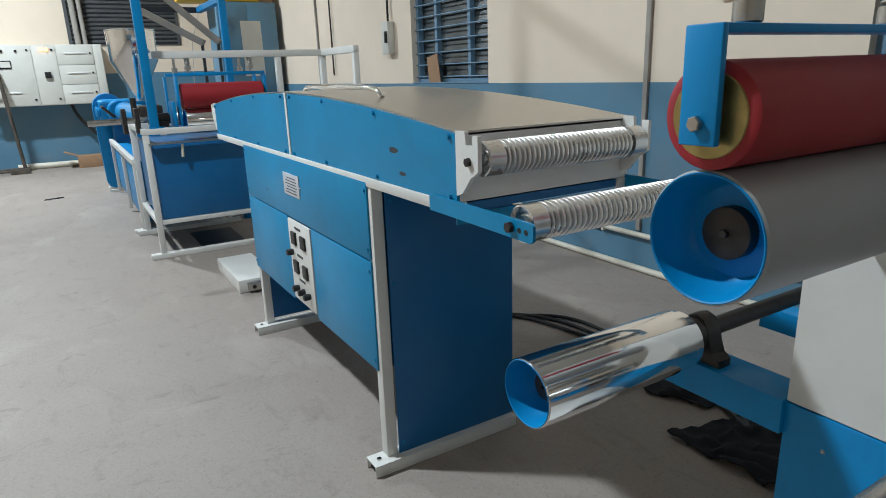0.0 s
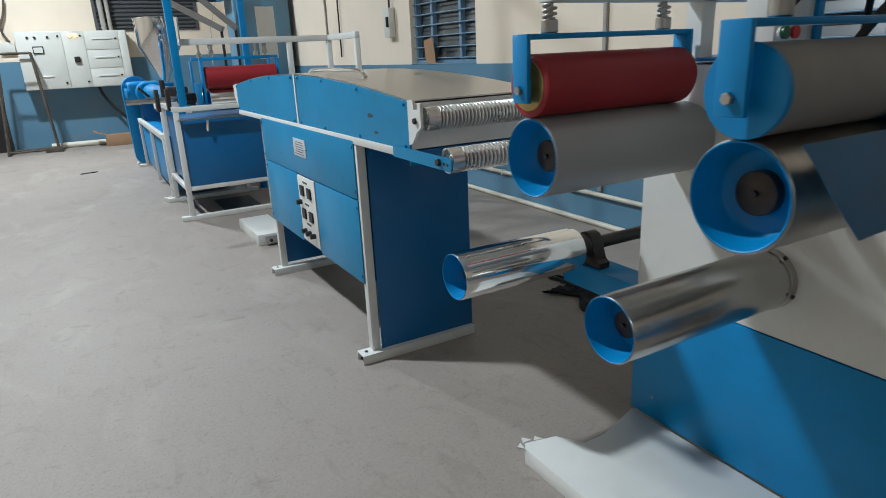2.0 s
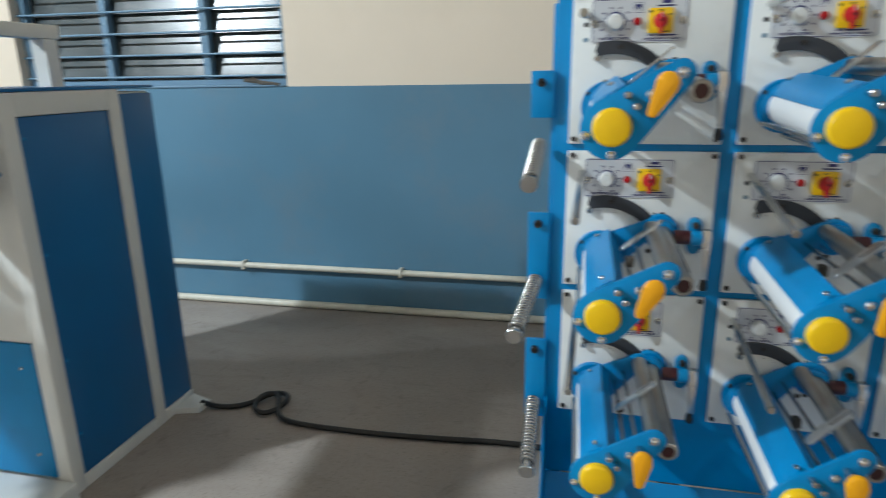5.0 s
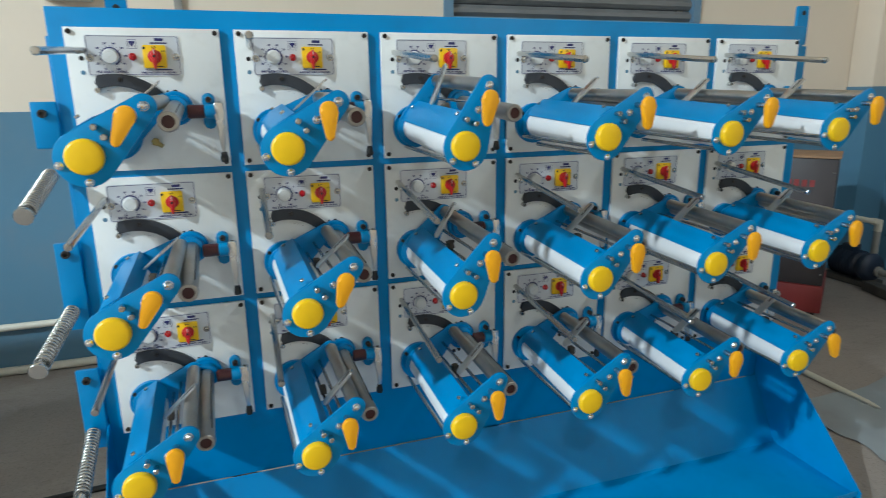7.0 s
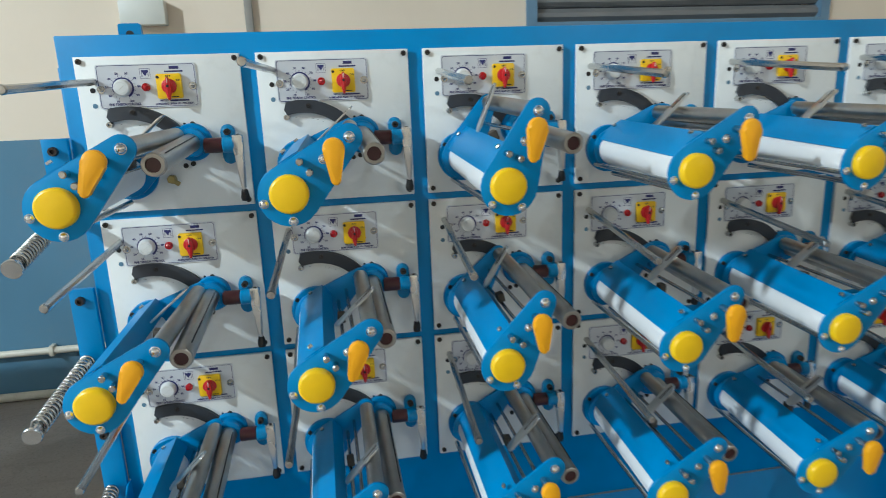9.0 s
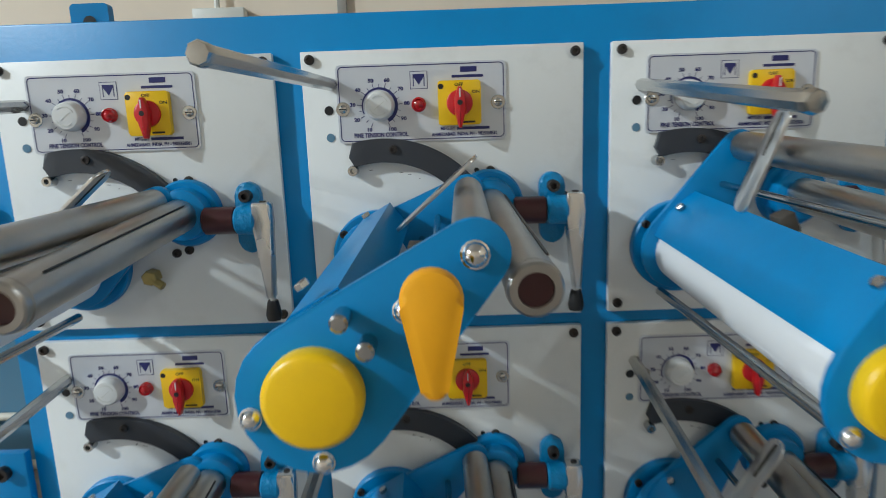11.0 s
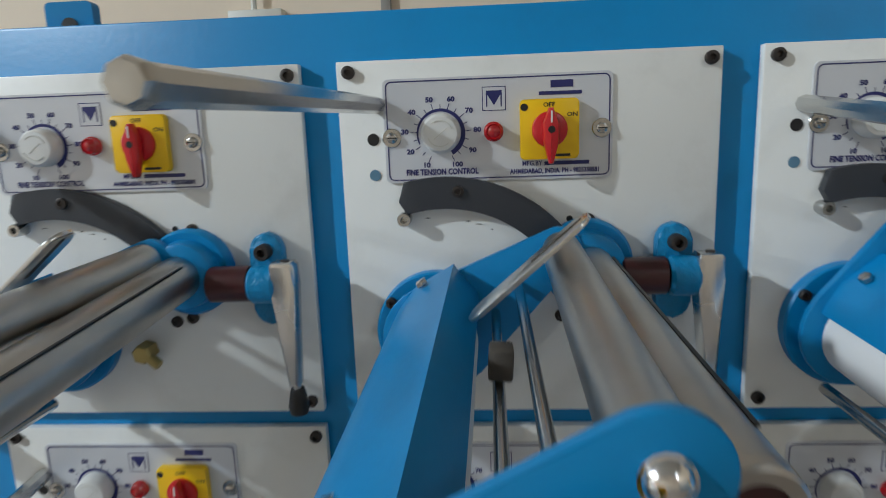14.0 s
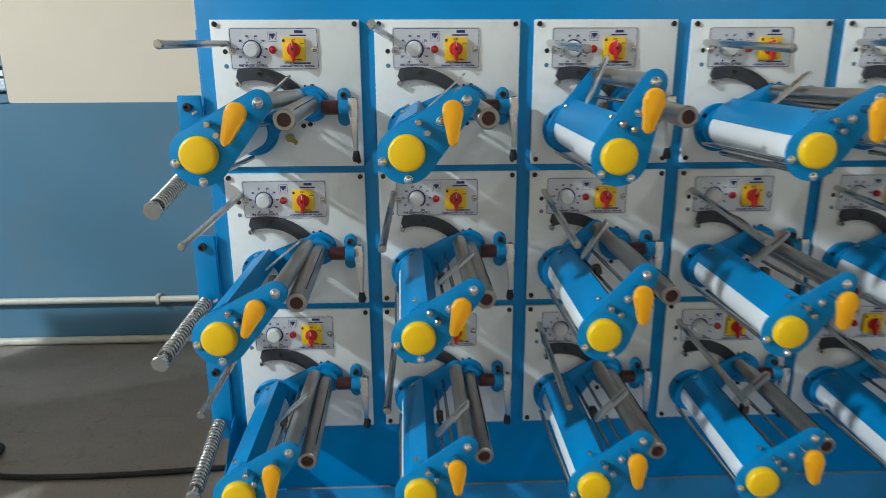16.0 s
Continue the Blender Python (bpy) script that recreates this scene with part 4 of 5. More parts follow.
    pts = [(qx + 0.162 * math.cos(radians(104 - 66 * i / n)), qz + 0.162 * math.sin(radians(104 - 66 * i / n))) for i in range(n + 1)]
    pts += [(qx + 0.130 * math.cos(radians(38 + 68.5 * i / n)), qz + 0.130 * math.sin(radians(38 + 68.5 * i / n))) for i in range(n + 1)]
    pts += [(qx + 0.145 * math.cos(radians(108)), qz + 0.145 * math.sin(radians(108)))]
    part("quadrant", prism(pts, "xz", -0.012, -0.001, bevel=0.001), DARKGREY, u, "dark grey curved quadrant")
    part("quadrant_bolt", socket((0.1185, -0.012, -0.128), (0, -1, 0), 0.006, 0.003), IRON, u)
    part("stop_pin", socket((0.063, 0, -0.155), (0, -1, 0), 0.0072, 0.016), ZINC, u)
    # pencil strokes under the quadrant
    for mx, mz, ml, mt in ((0.086, -0.1555, 0.007, -8), (0.128, -0.160, 0.006, 12), (0.139, -0.163, 0.008, -20), (0.152, -0.169, 0.003, 0)):
        part("pencil_mark", prism([(mx - ml / 2, mz), (mx, mz + 0.0006 + ml * mt * 0.002), (mx + ml / 2, mz + ml * mt * 0.004), (mx, mz - 0.0005)], "xz", -0.0007, -0.0002), DARKGREY, plate)
    # spindle with its hub and brake
    hx, hz = 0.247, -0.205
    part("spindle_flange", lathe([(0, 0), (0, 0.046), (0.012, 0.046), (0.016, 0.043), (0.016, 0.036), (0.034, 0.034), (0.036, 0.031), (0.036, 0)], (hx, 0, hz), (0, -1, 0), 40), BLUE, u)
    ex, ez = hx + 0.006, hz - 0.021  # the mandrel droops a little
    sp = part("spindle", rod((hx, -0.036, hz), (ex, -0.40, ez), 0.0225, 32, chamfer=0.002, hollow=0.0145), STEEL, u, "grey steel mandrel with a slot")
    bm = box(hx + 0.0145, -0.36, hz + 0.0165, hx + 0.0170, -0.06, hz + 0.0180)
    for v in bm.verts:
        k = (-v.co.y - 0.036) / 0.364
        v.co += Vector((0.006 * k, 0, -0.021 * k))
    part("slot", bm, BLACK, sp)
    part("core_plug", rod((ex, -0.372, ez), (ex, -0.396, ez), 0.0143, 20), MAROON, sp)
    part("collar", rod((ex, -0.385, ez), (ex, -0.39, ez), 0.0234, 28), STEEL, sp)
    part("brake_sleeve", rod((hx + 0.03, -0.03, hz - 0.009), (hx + 0.074, -0.03, hz - 0.009), 0.0185, 24, chamfer=0.002), MAROON, u, "dark maroon sleeve")
    br = part("brake_bracket", prism(rounded(0.3155, -0.262, 0.3495, -0.165, 0.0165), "xz", -0.017, -0.001, bevel=0.003), HAMMER, u)
    part("bracket_bolt", socket((0.3325, -0.017, -0.183), (0, -1, 0), 0.0082, 0.014), IRON, br)
    part("bracket_boss", rod((0.321, -0.034, hz - 0.009), (0.349, -0.034, hz - 0.009), 0.0195, 22, chamfer=0.003), HAMMER, br)
    lv = part("brake_lever", merge(prism([(0.347, -0.190), (0.367, -0.190), (0.370, -0.194), (0.370, -0.215), (0.366, -0.32), (0.356, -0.32), (0.346, -0.222), (0.345, -0.194)], "xz", -0.050, -0.026, bevel=0.003), rod((0.361, -0.037, -0.31), (0.361, -0.037, -0.345), 0.004, 10)), ALU, u, "cast aluminium brake lever")
    part("lever_screw", rod((0.359, -0.038, -0.190), (0.359, -0.038, -0.1885), 0.0045, 12), IRON, lv)
    part("lever_knob", lathe([(0, 0), (0, 0.007), (0.006, 0.0085), (0.02, 0.011), (0.028, 0.009), (0.03, 0)], (0.361, -0.037, -0.325), (0, 0, -1), 16), BLACK, lv)
    # drum, back plate, cover and front plate
    ax, az = 0.090, -0.290
    part("drum_flange", lathe([(0, 0), (0, 0.064), (0.012, 0.064), (0.014, 0.062), (0.014, 0)], (kx0, 0, kz0), (0, -1, 0), 44), BLUE, u)
    part("flange_bolt", socket((0.046, -0.014, -0.241), (0, -1, 0), 0.0055, 0.006), IRON, u)
    part("traverse_drum", rod((kx0, -0.04, kz0), (ax, -0.42, az), 0.043, 36, chamfer=0.003), WROLL, u, "white nylon traverse drum")
    bx0, bz0, bx1, bz1 = ax, az, ax + 0.115, az + 0.108
    tx, tz = 0.212, -0.177  # pressure roller at the plate
    part("back_arm", prism(hull2((kx0, kz0), 0.055, (tx, tz), 0.021), "xz", -0.036, -0.028, bevel=0.001), BLUE, u)
    part("front_arm", prism(hull2((bx0, bz0 - 0.004), 0.060, (bx1, bz1), 0.026), "xz", -0.432, -0.424, bevel=0.0015), BLUE, u, "blue flat swing-arm plate")
    cov = [(0.0555, -0.2465), (0.060, -0.2385), (0.076, -0.218), (0.112, -0.196), (0.136, -0.226)]
    bm = strip(cov, "xz", -0.4235, -0.037, 0.0025)
    for v in bm.verts:
        k = -v.co.y / 0.44
        v.co += Vector(((ax - kx0) * k, 0, (az - kz0) * k))
    part("cover", bm, BLUE, u, "bent blue sheet cover")
    for by in (-0.06, -0.42):
        part("cover_screw", hexbolt((0.084, by, -0.212), (-0.55, 0, 0.85), 0.006, 0.006), ZINC, u)
    part("pressure_roller", rod((tx, -0.045, tz), (bx1, -0.42, bz1), 0.0185, 24, chamfer=0.002), STEEL, u, "grey steel pressure roller")
    for rx, rz, rr in ((ax + 0.062, az + 0.046, 0.0045), (ax + 0.083, az + 0.076, 0.0045), (ax - 0.046, az - 0.024, 0.006), (ax + 0.006, az - 0.050, 0.006)):
        part("tie_rod", rod((rx, -0.037, rz), (rx, -0.4235, rz), rr, 10), ZINC, u)
    # the guide blade stands edge-on to the front
    lie = Matrix(((0.715, 0, -0.699, 0.172), (0, 1, 0, -0.165), (0.699, 0, 0.715, -0.169), (0, 0, 0, 1)))
    bm = prism(rounded(-0.060, -0.016, 0.062, 0.016, 0.0145, 7), "xy", -0.0018, 0.0018, bevel=0.0008)
    bmesh.ops.transform(bm, matrix=lie, verts=bm.verts[:])
    sl = part("yarn_guide", bm, ALU, u, "slotted bright yarn guide blade")
    bm = prism(rounded(0.006, -0.0026, 0.056, 0.0026, 0.0024), "xy", -0.0021, 0.0021)
    bmesh.ops.transform(bm, matrix=lie, verts=bm.verts[:])
    part("guide_slot", bm, RUST, sl)
    part("traverse_block", box(ax + 0.054, -0.22, az + 0.05, ax + 0.072, -0.196, az + 0.074, 0.003), RUST, u)
    part("front_cap", lathe([(0, 0), (0, 0.0375), (0.012, 0.0375), (0.016, 0.035), (0.0175, 0.031), (0.0175, 0)], (bx0, -0.432, bz0), (0, -1, 0), 40), YELLOW, u, "round yellow plastic cap")
    part("handle", prism(hull2((ax + 0.086, az + 0.089), 0.0205, (ax + 0.081, az + 0.031), 0.009), "xz", -0.491, -0.474, bevel=0.006), ORANGE, u, "teardrop orange lock handle")
    part("handle_stem", rod((ax + 0.086, -0.432, az + 0.086), (ax + 0.086, -0.476, az + 0.086), 0.008, 12), ZINC, u)
    for dx, dz, dr in ((-0.048, -0.02, 0.0078), (0.006, -0.054, 0.0078), (0.066, 0.066, 0.0082), (0.115, 0.108, 0.0095)):
        part("dome_nut", dome((ax + dx, -0.432, az + dz), (0, -1, 0), dr), CHROME, u)
    for dx, dz in ((0.022, 0.062), (0.040, 0.042)):
        part("stud", rod((ax + dx, -0.432, az + dz), (ax + dx, -0.456, az + dz), 0.007, 12, chamfer=0.002), ZINC, u)
    return u


heads = []
first = winding_head()
# how far each arm is swung up, how its lock handle hangs, and how far its front end strays from square (across, up)
SWING = [-4, -3, 24, -2, -4, -5, -5, -2, 15, 0, -4, -4, -2, 3, 3, 1, -4, -4]
TILT = [-24, 0, -8, 1, -6, 0, -25, -17, 3, -2, 0, 3, -4, 1, 2, 5, -5, 10]
STRAY_X = [0, -5, 11, 7, 8, 9, 3, 13, 4, 6, -2, -3, 10, 11, 3, -8, -20, -28]
STRAY_Z = [-1, -1, -12, -4, -9, -10, 0, -8, -10, -12, -9, -7, 2, -5, -2, -1, 1, 2]
ROD_UP = [3.5, 6.4, 2, 2, 2, 2, 2.2, 0.7, 1.0, 0.9, 2, 0.5, 2.6, 2.5, 2.3, 2, 2, 2]
# how far each yarn guide has run out along its roller, in mm
RUN = [0, 0, 0, 10, 5, 0, 10, 130, -10, 20, 15, 10, 85, 150, 108, 35, 60, 20]
SWUNG = ("back_arm", "front_arm", "pressure_roller", "tie_rod", "traverse_block", "handle", "dome_nut", "stud")
for r in range(3):
    for c in range(6):
        m = pose(PX, P_Y - c * PITCH_Y, P_Z - r * PITCH_Z, 0, 0, -90)
        if r == c == 0:
            first.matrix_basis = m
            head = first
        else:
            head = copy_thing(first, m)
        heads.append(head)
        i = r * 6 + c
        stray = pose(0.093, 0, -0.274) @ pose(0, 0, 0, -math.degrees(STRAY_Z[i] / 430), 0, math.degrees(STRAY_X[i] / 430)) @ pose(-0.093, 0, 0.274)
        swing = stray @ pose(0.090, 0, -0.283) @ pose(0, 0, 0, 0, -SWING[i], 0) @ pose(-0.090, 0, 0.283)
        part_swing = stray @ pose(0.090, 0, -0.283) @ pose(0, 0, 0, 0, -0.3 * SWING[i], 0) @ pose(-0.090, 0, 0.283)
        px, pz = 0.090 + 0.086, -0.290 + 0.089
        hang = swing @ pose(px, 0, pz) @ pose(0, 0, 0, 0, SWING[i] - 5 - TILT[i], 0) @ pose(-px, 0, -pz)
        for o in head.children:
            if o.name.startswith(("guide_rod", "rod_tip")):
                o.matrix_basis = pose(0.040, 0, -0.040 if i == 1 else -0.054) @ pose(0, 0, 0, -ROD_UP[i], 0, -1.0 if i == 1 else 0) @ pose(-0.040, 0, 0.040)
            elif o.name.startswith("handle") and not o.name.startswith("handle_"):
                o.matrix_basis = hang
            elif o.name.startswith("yarn_guide"):
                o.matrix_basis = swing @ pose(0.008 if RUN[i] > 50 else 0, -RUN[i] / 1000, -0.00004 * RUN[i])
            elif o.name.startswith(SWUNG):
                o.matrix_basis = swing
            elif o.name.startswith("cover"):
                o.matrix_basis = part_swing
            elif o.name.startswith(("front_cap", "traverse_drum")):
                o.matrix_basis = stray
# a brass elbow left on one plate
part("hose_fitting", merge(hexbolt((0.187, 0, -0.293), (0, -1, 0), 0.011, 0.022), rod((0.187, -0.016, -0.293), (0.205, -0.018, -0.306), 0.006, 12, chamfer=0.001)), BRASS, heads[0], "small brass hose fitting")

# ---- casting tank table, beyond the oven ----
tank = thing("water_tank_table", "white tube-frame table with blue water tank and rollers", "machine")
TX0, TX1, TY0, TY1, TZ = 0.62, 1.50, 5.86, 7.0, 1.13
for lx in (TX0, TX1 - 0.05):
    for ly in (TY0, TY1 - 0.05):
        part("leg", box(lx, ly, 0.045, lx + 0.05, ly + 0.05, TZ - 0.05, 0.004), WHITE, tank)
for ly in (TY0, TY1 - 0.05):
    part("foot_rail", box(TX0 - 0.08, ly - 0.01, 0.0, TX1 + 0.08, ly + 0.06, 0.045, 0.004), WHITE, tank)
    part("cross_rail", box(TX0 + 0.052, ly + 0.005, 0.30, TX1 - 0.052, ly + 0.045, 0.34, 0.003), WHITE, tank)
for lx in (TX0, TX1 - 0.05):
    part("side_rail", box(lx + 0.004, TY0 + 0.052, 0.30, lx + 0.046, TY1 - 0.052, 0.34, 0.003), WHITE, tank)
bm = box(TX0, TY0, TZ - 0.049, TX1, TY0 + 0.05, TZ, 0.004)
box(TX0, TY1 - 0.05, TZ - 0.049, TX1, TY1, TZ, 0.004, bm=bm)
box(TX0, TY0 + 0.05, TZ - 0.049, TX0 + 0.05, TY1 - 0.05, TZ, 0.004, bm=bm)
box(TX1 - 0.05, TY0 + 0.05, TZ - 0.049, TX1, TY1 - 0.05, TZ, 0.004, bm=bm)
part("top_frame", bm, WHITE, tank)
part("tank", box(TX0 + 0.06, TY0 + 0.02, 0.345, TX1 - 0.055, TY1 - 0.055, 0.99, 0.004), NAVY, tank, "dark blue sheet tank")
part("tank_lip", box(TX0 + 0.03, TY0 - 0.06, 1.0, TX1 - 0.03, TY0 - 0.002, 1.012), STAINLESS, tank, "bent stainless lip")
part("drain_stub", rod((TX0 + 0.30, TY0 - 0.03, 0.99), (TX0 + 0.29, TY0 - 0.03, 0.88), 0.012, 10), PVC, tank)
cup_wheel("chrome_roller", tank, 1.0, 1.64, 6.02, 1.166, 0.107, CHROME, "mirror-chromed roller with a blue hollow end")
cup_wheel("chrome_roller", tank, 0.98, 1.64, 6.40, 1.166, 0.107, SATIN, "satin steel roller with a blue hollow end")
part("rear_yoke_bar", box(0.94, 6.37, 1.551, 1.74, 6.43, 1.58, 0.003), BLUE, tank)
for bx_ in (0.92, 1.74):
    part("rear_roller_plate", box(bx_, 6.36, TZ + 0.001, bx_ + 0.018, 6.44, 1.55, 0.003), BLUE, tank)
for sx in (1.03, 1.62):
    part("rear_adjusting_screw", rod((sx, 6.40, 1.58), (sx, 6.40, 1.71), 0.013, 10), STEEL, tank)
    part("rear_spring_seat", rod((sx, 6.40, 1.581), (sx, 6.40, 1.63), 0.026, 12, chamfer=0.003), STEEL, tank)
part("rear_beam", box(0.80, 6.37, 1.712, 1.95, 6.43, 1.76, 0.003), WHITE, tank)
part("nip_roller", rod((0.995, 6.02, 1.382), (1.70, 6.02, 1.382), 0.108, 40, chamfer=0.004), RED, tank, "dark red rubber roller")
for bx_ in (0.955, 1.72):
    part("roller_plate", box(bx_, 5.96, TZ + 0.001, bx_ + 0.02, 6.08, 1.55, 0.003), BLUE, tank)
part("yoke_bar", box(0.955, 5.98, 1.551, 1.74, 6.05, 1.58, 0.003), BLUE, tank)
for sx in (1.08, 1.62):
    part("adjusting_screw", rod((sx, 6.02, 1.58), (sx, 6.02, 1.73), 0.012, 10), STEEL, tank)
    part("spring_seat", rod((sx, 6.02, 1.60), (sx, 6.02, 1.64), 0.028, 12, chamfer=0.003), STEEL, tank)
    turns = [(sx + 0.021 * math.cos(a * 0.8), 6.02 + 0.021 * math.sin(a * 0.8), 1.642 + a * 0.0016) for a in range(0, 36)]
    sweep(turns, 0.005, "spring", STEEL, tank)
# white overhead frame
part("overhead_beam", box(0.80, 5.99, 1.70, 2.35, 6.05, 1.76, 0.003), WHITE, tank)
for px in (1.86, 2.30):
    part("overhead_post", box(px, 5.99, TZ if px < 2 else 0.0, px + 0.05, 6.05, 1.699, 0.003), WHITE, tank)
part("overhead_beam", box(2.30, 5.2, 1.70, 2.35, 5.989, 1.76, 0.003), WHITE, tank)
part("overhead_post", box(2.30, 5.2, 0.0, 2.35, 5.25, 1.699, 0.003), WHITE, tank)
part("overhead_beam", box(TX1 + 0.001, 5.99, TZ - 0.06, 2.299, 6.05, TZ - 0.005, 0.003), WHITE, tank)
part("gear_cluster", merge(rod((0.70, 6.05, 1.20), (0.88, 6.05, 1.20), 0.05, 16, chamfer=0.01), box(0.72, 5.98, 1.131, 0.86, 6.12, 1.18, 0.006)), IRON, tank)
part("crank_handle", rod((0.24, 6.05, 1.195), (0.72, 6.05, 1.20), 0.026, 14, chamfer=0.003), ZINC, tank)
for cx in (0.50, 0.60):
    part("clamp_block", box(cx, 5.99, 1.09, cx + 0.035, 6.11, 1.30, 0.005), IRON, tank)
part("clamp_handle", rod((0.45, 6.02, 1.24), (0.36, 5.98, 1.33), 0.012, 8), IRON, tank)
part("guide_plate", box(0.90, 5.95, 1.131, 0.93, 6.16, 1.34, 0.004), BLUE, tank)
seat(tank, (TX0, TY0, 0))

# ---- extruder ----
ext = thing("extruder", "blue extruder on a white-framed base with a steel hopper", "machine")
EY0, EY1 = 7.05, 10.5
part("base_panel", box(0.64, EY0 + 0.02, 0.12, 1.40, EY1 - 0.6, 0.70, 0.004), BLUE, ext)
for yy in (EY0, (EY0 + EY1) / 2 - 0.4, EY1 - 0.55):
    part("base_post", box(0.60, yy, 0.04, 0.638, yy + 0.05, 0.704, 0.003), WHITE, ext)
part("base_rail", box(0.595, EY0, 0.705, 0.645, EY1 - 0.5, 0.765, 0.003), WHITE, ext)
part("base_foot", box(0.52, EY0, 0.0, 1.45, EY0 + 0.06, 0.039, 0.003), WHITE, ext)
part("base_foot", box(0.52, EY1 - 0.4, 0.0, 1.45, EY1 - 0.34, 0.039, 0.003), WHITE, ext)
part("bed", box(0.646, EY0, 0.701, 1.40, EY1 - 0.35, 0.735, 0.003), BLUE, ext)
part("top_rail", box(0.62, EY0 + 0.1, 1.03, 1.0, EY0 + 0.5, 1.09, 0.003), WHITE, ext)
part("support", box(0.64, EY0 + 0.1, 0.736, 0.70, EY0 + 0.16, 1.029, 0.003), WHITE, ext)
part("support", box(0.92, EY0 + 0.1, 0.736, 0.98, EY0 + 0.16, 1.029, 0.003), WHITE, ext)
part("belt_guard", prism(hull2((0.66, 1.19), 0.19, (0.60, 0.16), 0.11), "xz", EY1 - 0.32, EY1 - 0.12, bevel=0.01), BLUE, ext, "tall blue belt guard")
part("guard_foot", box(0.50, EY1 - 0.31, 0.0, 0.72, EY1 - 0.13, 0.055), WHITE, ext)
part("gearbox", box(0.52, EY1 - 0.9, 0.98, 0.98, EY1 - 0.33, 1.30, 0.05, seg=3), BLUE, ext, "blue cast gearbox")
part("gearbox_flange", rod((0.75, EY1 - 0.9, 1.15), (0.75, EY1 - 1.15, 1.15), 0.15, 24, chamfer=0.015), BLUE, ext)
for k in range(3):
    part("gearbox_boss", rod((0.53, EY1 - 0.82 + 0.19 * k, 1.14), (0.49, EY1 - 0.82 + 0.19 * k, 1.14), 0.07, 16, chamfer=0.01), BLUE, ext)
    part("gearbox_rib", box(0.505, EY1 - 0.74 + 0.19 * k, 1.0, 0.519, EY1 - 0.71 + 0.19 * k, 1.28), BLUE, ext)
part("apron", box(0.705, EY0 + 0.12, 0.80, 0.915, EY0 + 0.13, 1.025), BLUE, ext)
part("gearbox_stand", box(0.66, EY1 - 0.85, 0.736, 0.94, EY1 - 0.36, 0.979), NAVY, ext)
part("barrel_cover", rod((0.80, EY1 - 1.15, 1.15), (0.86, EY0 + 0.4, 1.15), 0.12, 24), BLUE, ext)
part("die_head", merge(box(0.76, EY0 + 0.1, 1.1, 0.98, EY0 + 0.4, 1.28, 0.02), rod((0.72, EY0 + 0.2, 1.0905), (0.72, EY0 + 0.2, 1.36), 0.03, 10)), IRON, ext, "dark steel die head with bolts")
part("barrel_stand", box(0.80, EY0 + 1.2, 0.736, 0.9, EY0 + 1.5, 1.03), NAVY, ext)
hx, hy = 1.0, 9.25
part("hopper", lathe([(0.0, 0.06), (0.06, 0.06), (0.50, 0.285), (0.86, 0.29), (0.865, 0.30), (0.875, 0.30), (0.875, 0.28), (0.5, 0.275), (0.06, 0.05)], (hx, hy, 1.28), (0, 0, 1), 40), CHROME, ext, "polished stainless feed hopper")
part("hopper_lid", lathe([(0, 0.0), (0.0, 0.275), (0.02, 0.265), (0.035, 0)], (hx, hy, 2.14), (0, 0, 1), 32), STAINLESS, ext)
part("hopper_throat", box(hx - 0.09, hy - 0.09, 1.22, hx + 0.09, hy + 0.09, 1.279, 0.01), BLUE, ext)
seat(ext, (0.62, EY0, 0))

gantry = thing("loader_gantry", "tall blue posts carrying grey inclined channels and a tray", "gantry")
for px, py, pz in ((0.73, 5.91, TZ), (1.68, 7.08, 0.0)):
    part("post", box(px - 0.035, py - 0.035, pz, px + 0.035, py + 0.035, 3.3, 0.004), BLUE, gantry)
    part("base_plate", box(px - 0.04, py - 0.045, pz + 0.0005, px + 0.07, py + 0.045, pz + 0.012), BLUE, gantry)
part("cross_beam", box(0.60, 7.05, 3.301, 1.70, 7.11, 3.38, 0.004), DARKGREY, gantry)
part("cross_beam", box(0.695, 5.87, 3.301, 0.765, 7.049, 3.38, 0.004), DARKGREY, gantry)
for k, (a, b) in enumerate((((1.02, 8.2, 2.30), (1.62, 7.9, 1.92)), ((1.22, 8.3, 2.55), (1.82, 8.0, 1.93)))):
    bm = box(-0.045, 0, -0.035, 0.045, (Vector(b) - Vector(a)).length, 0.035, 0.003)
    d = Vector(b) - Vector(a)
    bmesh.ops.transform(bm, matrix=Matrix.Translation(a) @ d.to_track_quat("Y", "Z").to_matrix().to_4x4(), verts=bm.verts[:])
    part("channel", bm, SILVERTAPE, gantry, "dusty grey steel channel")
for px, py, z1 in ((1.60, 7.95, 1.90), (1.80, 8.05, 1.92)):
    part("hanger", box(px - 0.015, py - 0.06, 1.3, px + 0.015, py - 0.03, z1), DARKGREY, gantry)
part("hanger_beam", box(1.0, 8.22, 2.28, 1.715, 8.28, 2.34), DARKGREY, gantry)
part("hanger_beam", box(1.645, 7.116, 2.28, 1.715, 8.219, 2.34), BLUE, gantry)
seat(gantry, (1.62, 7.08, 0))

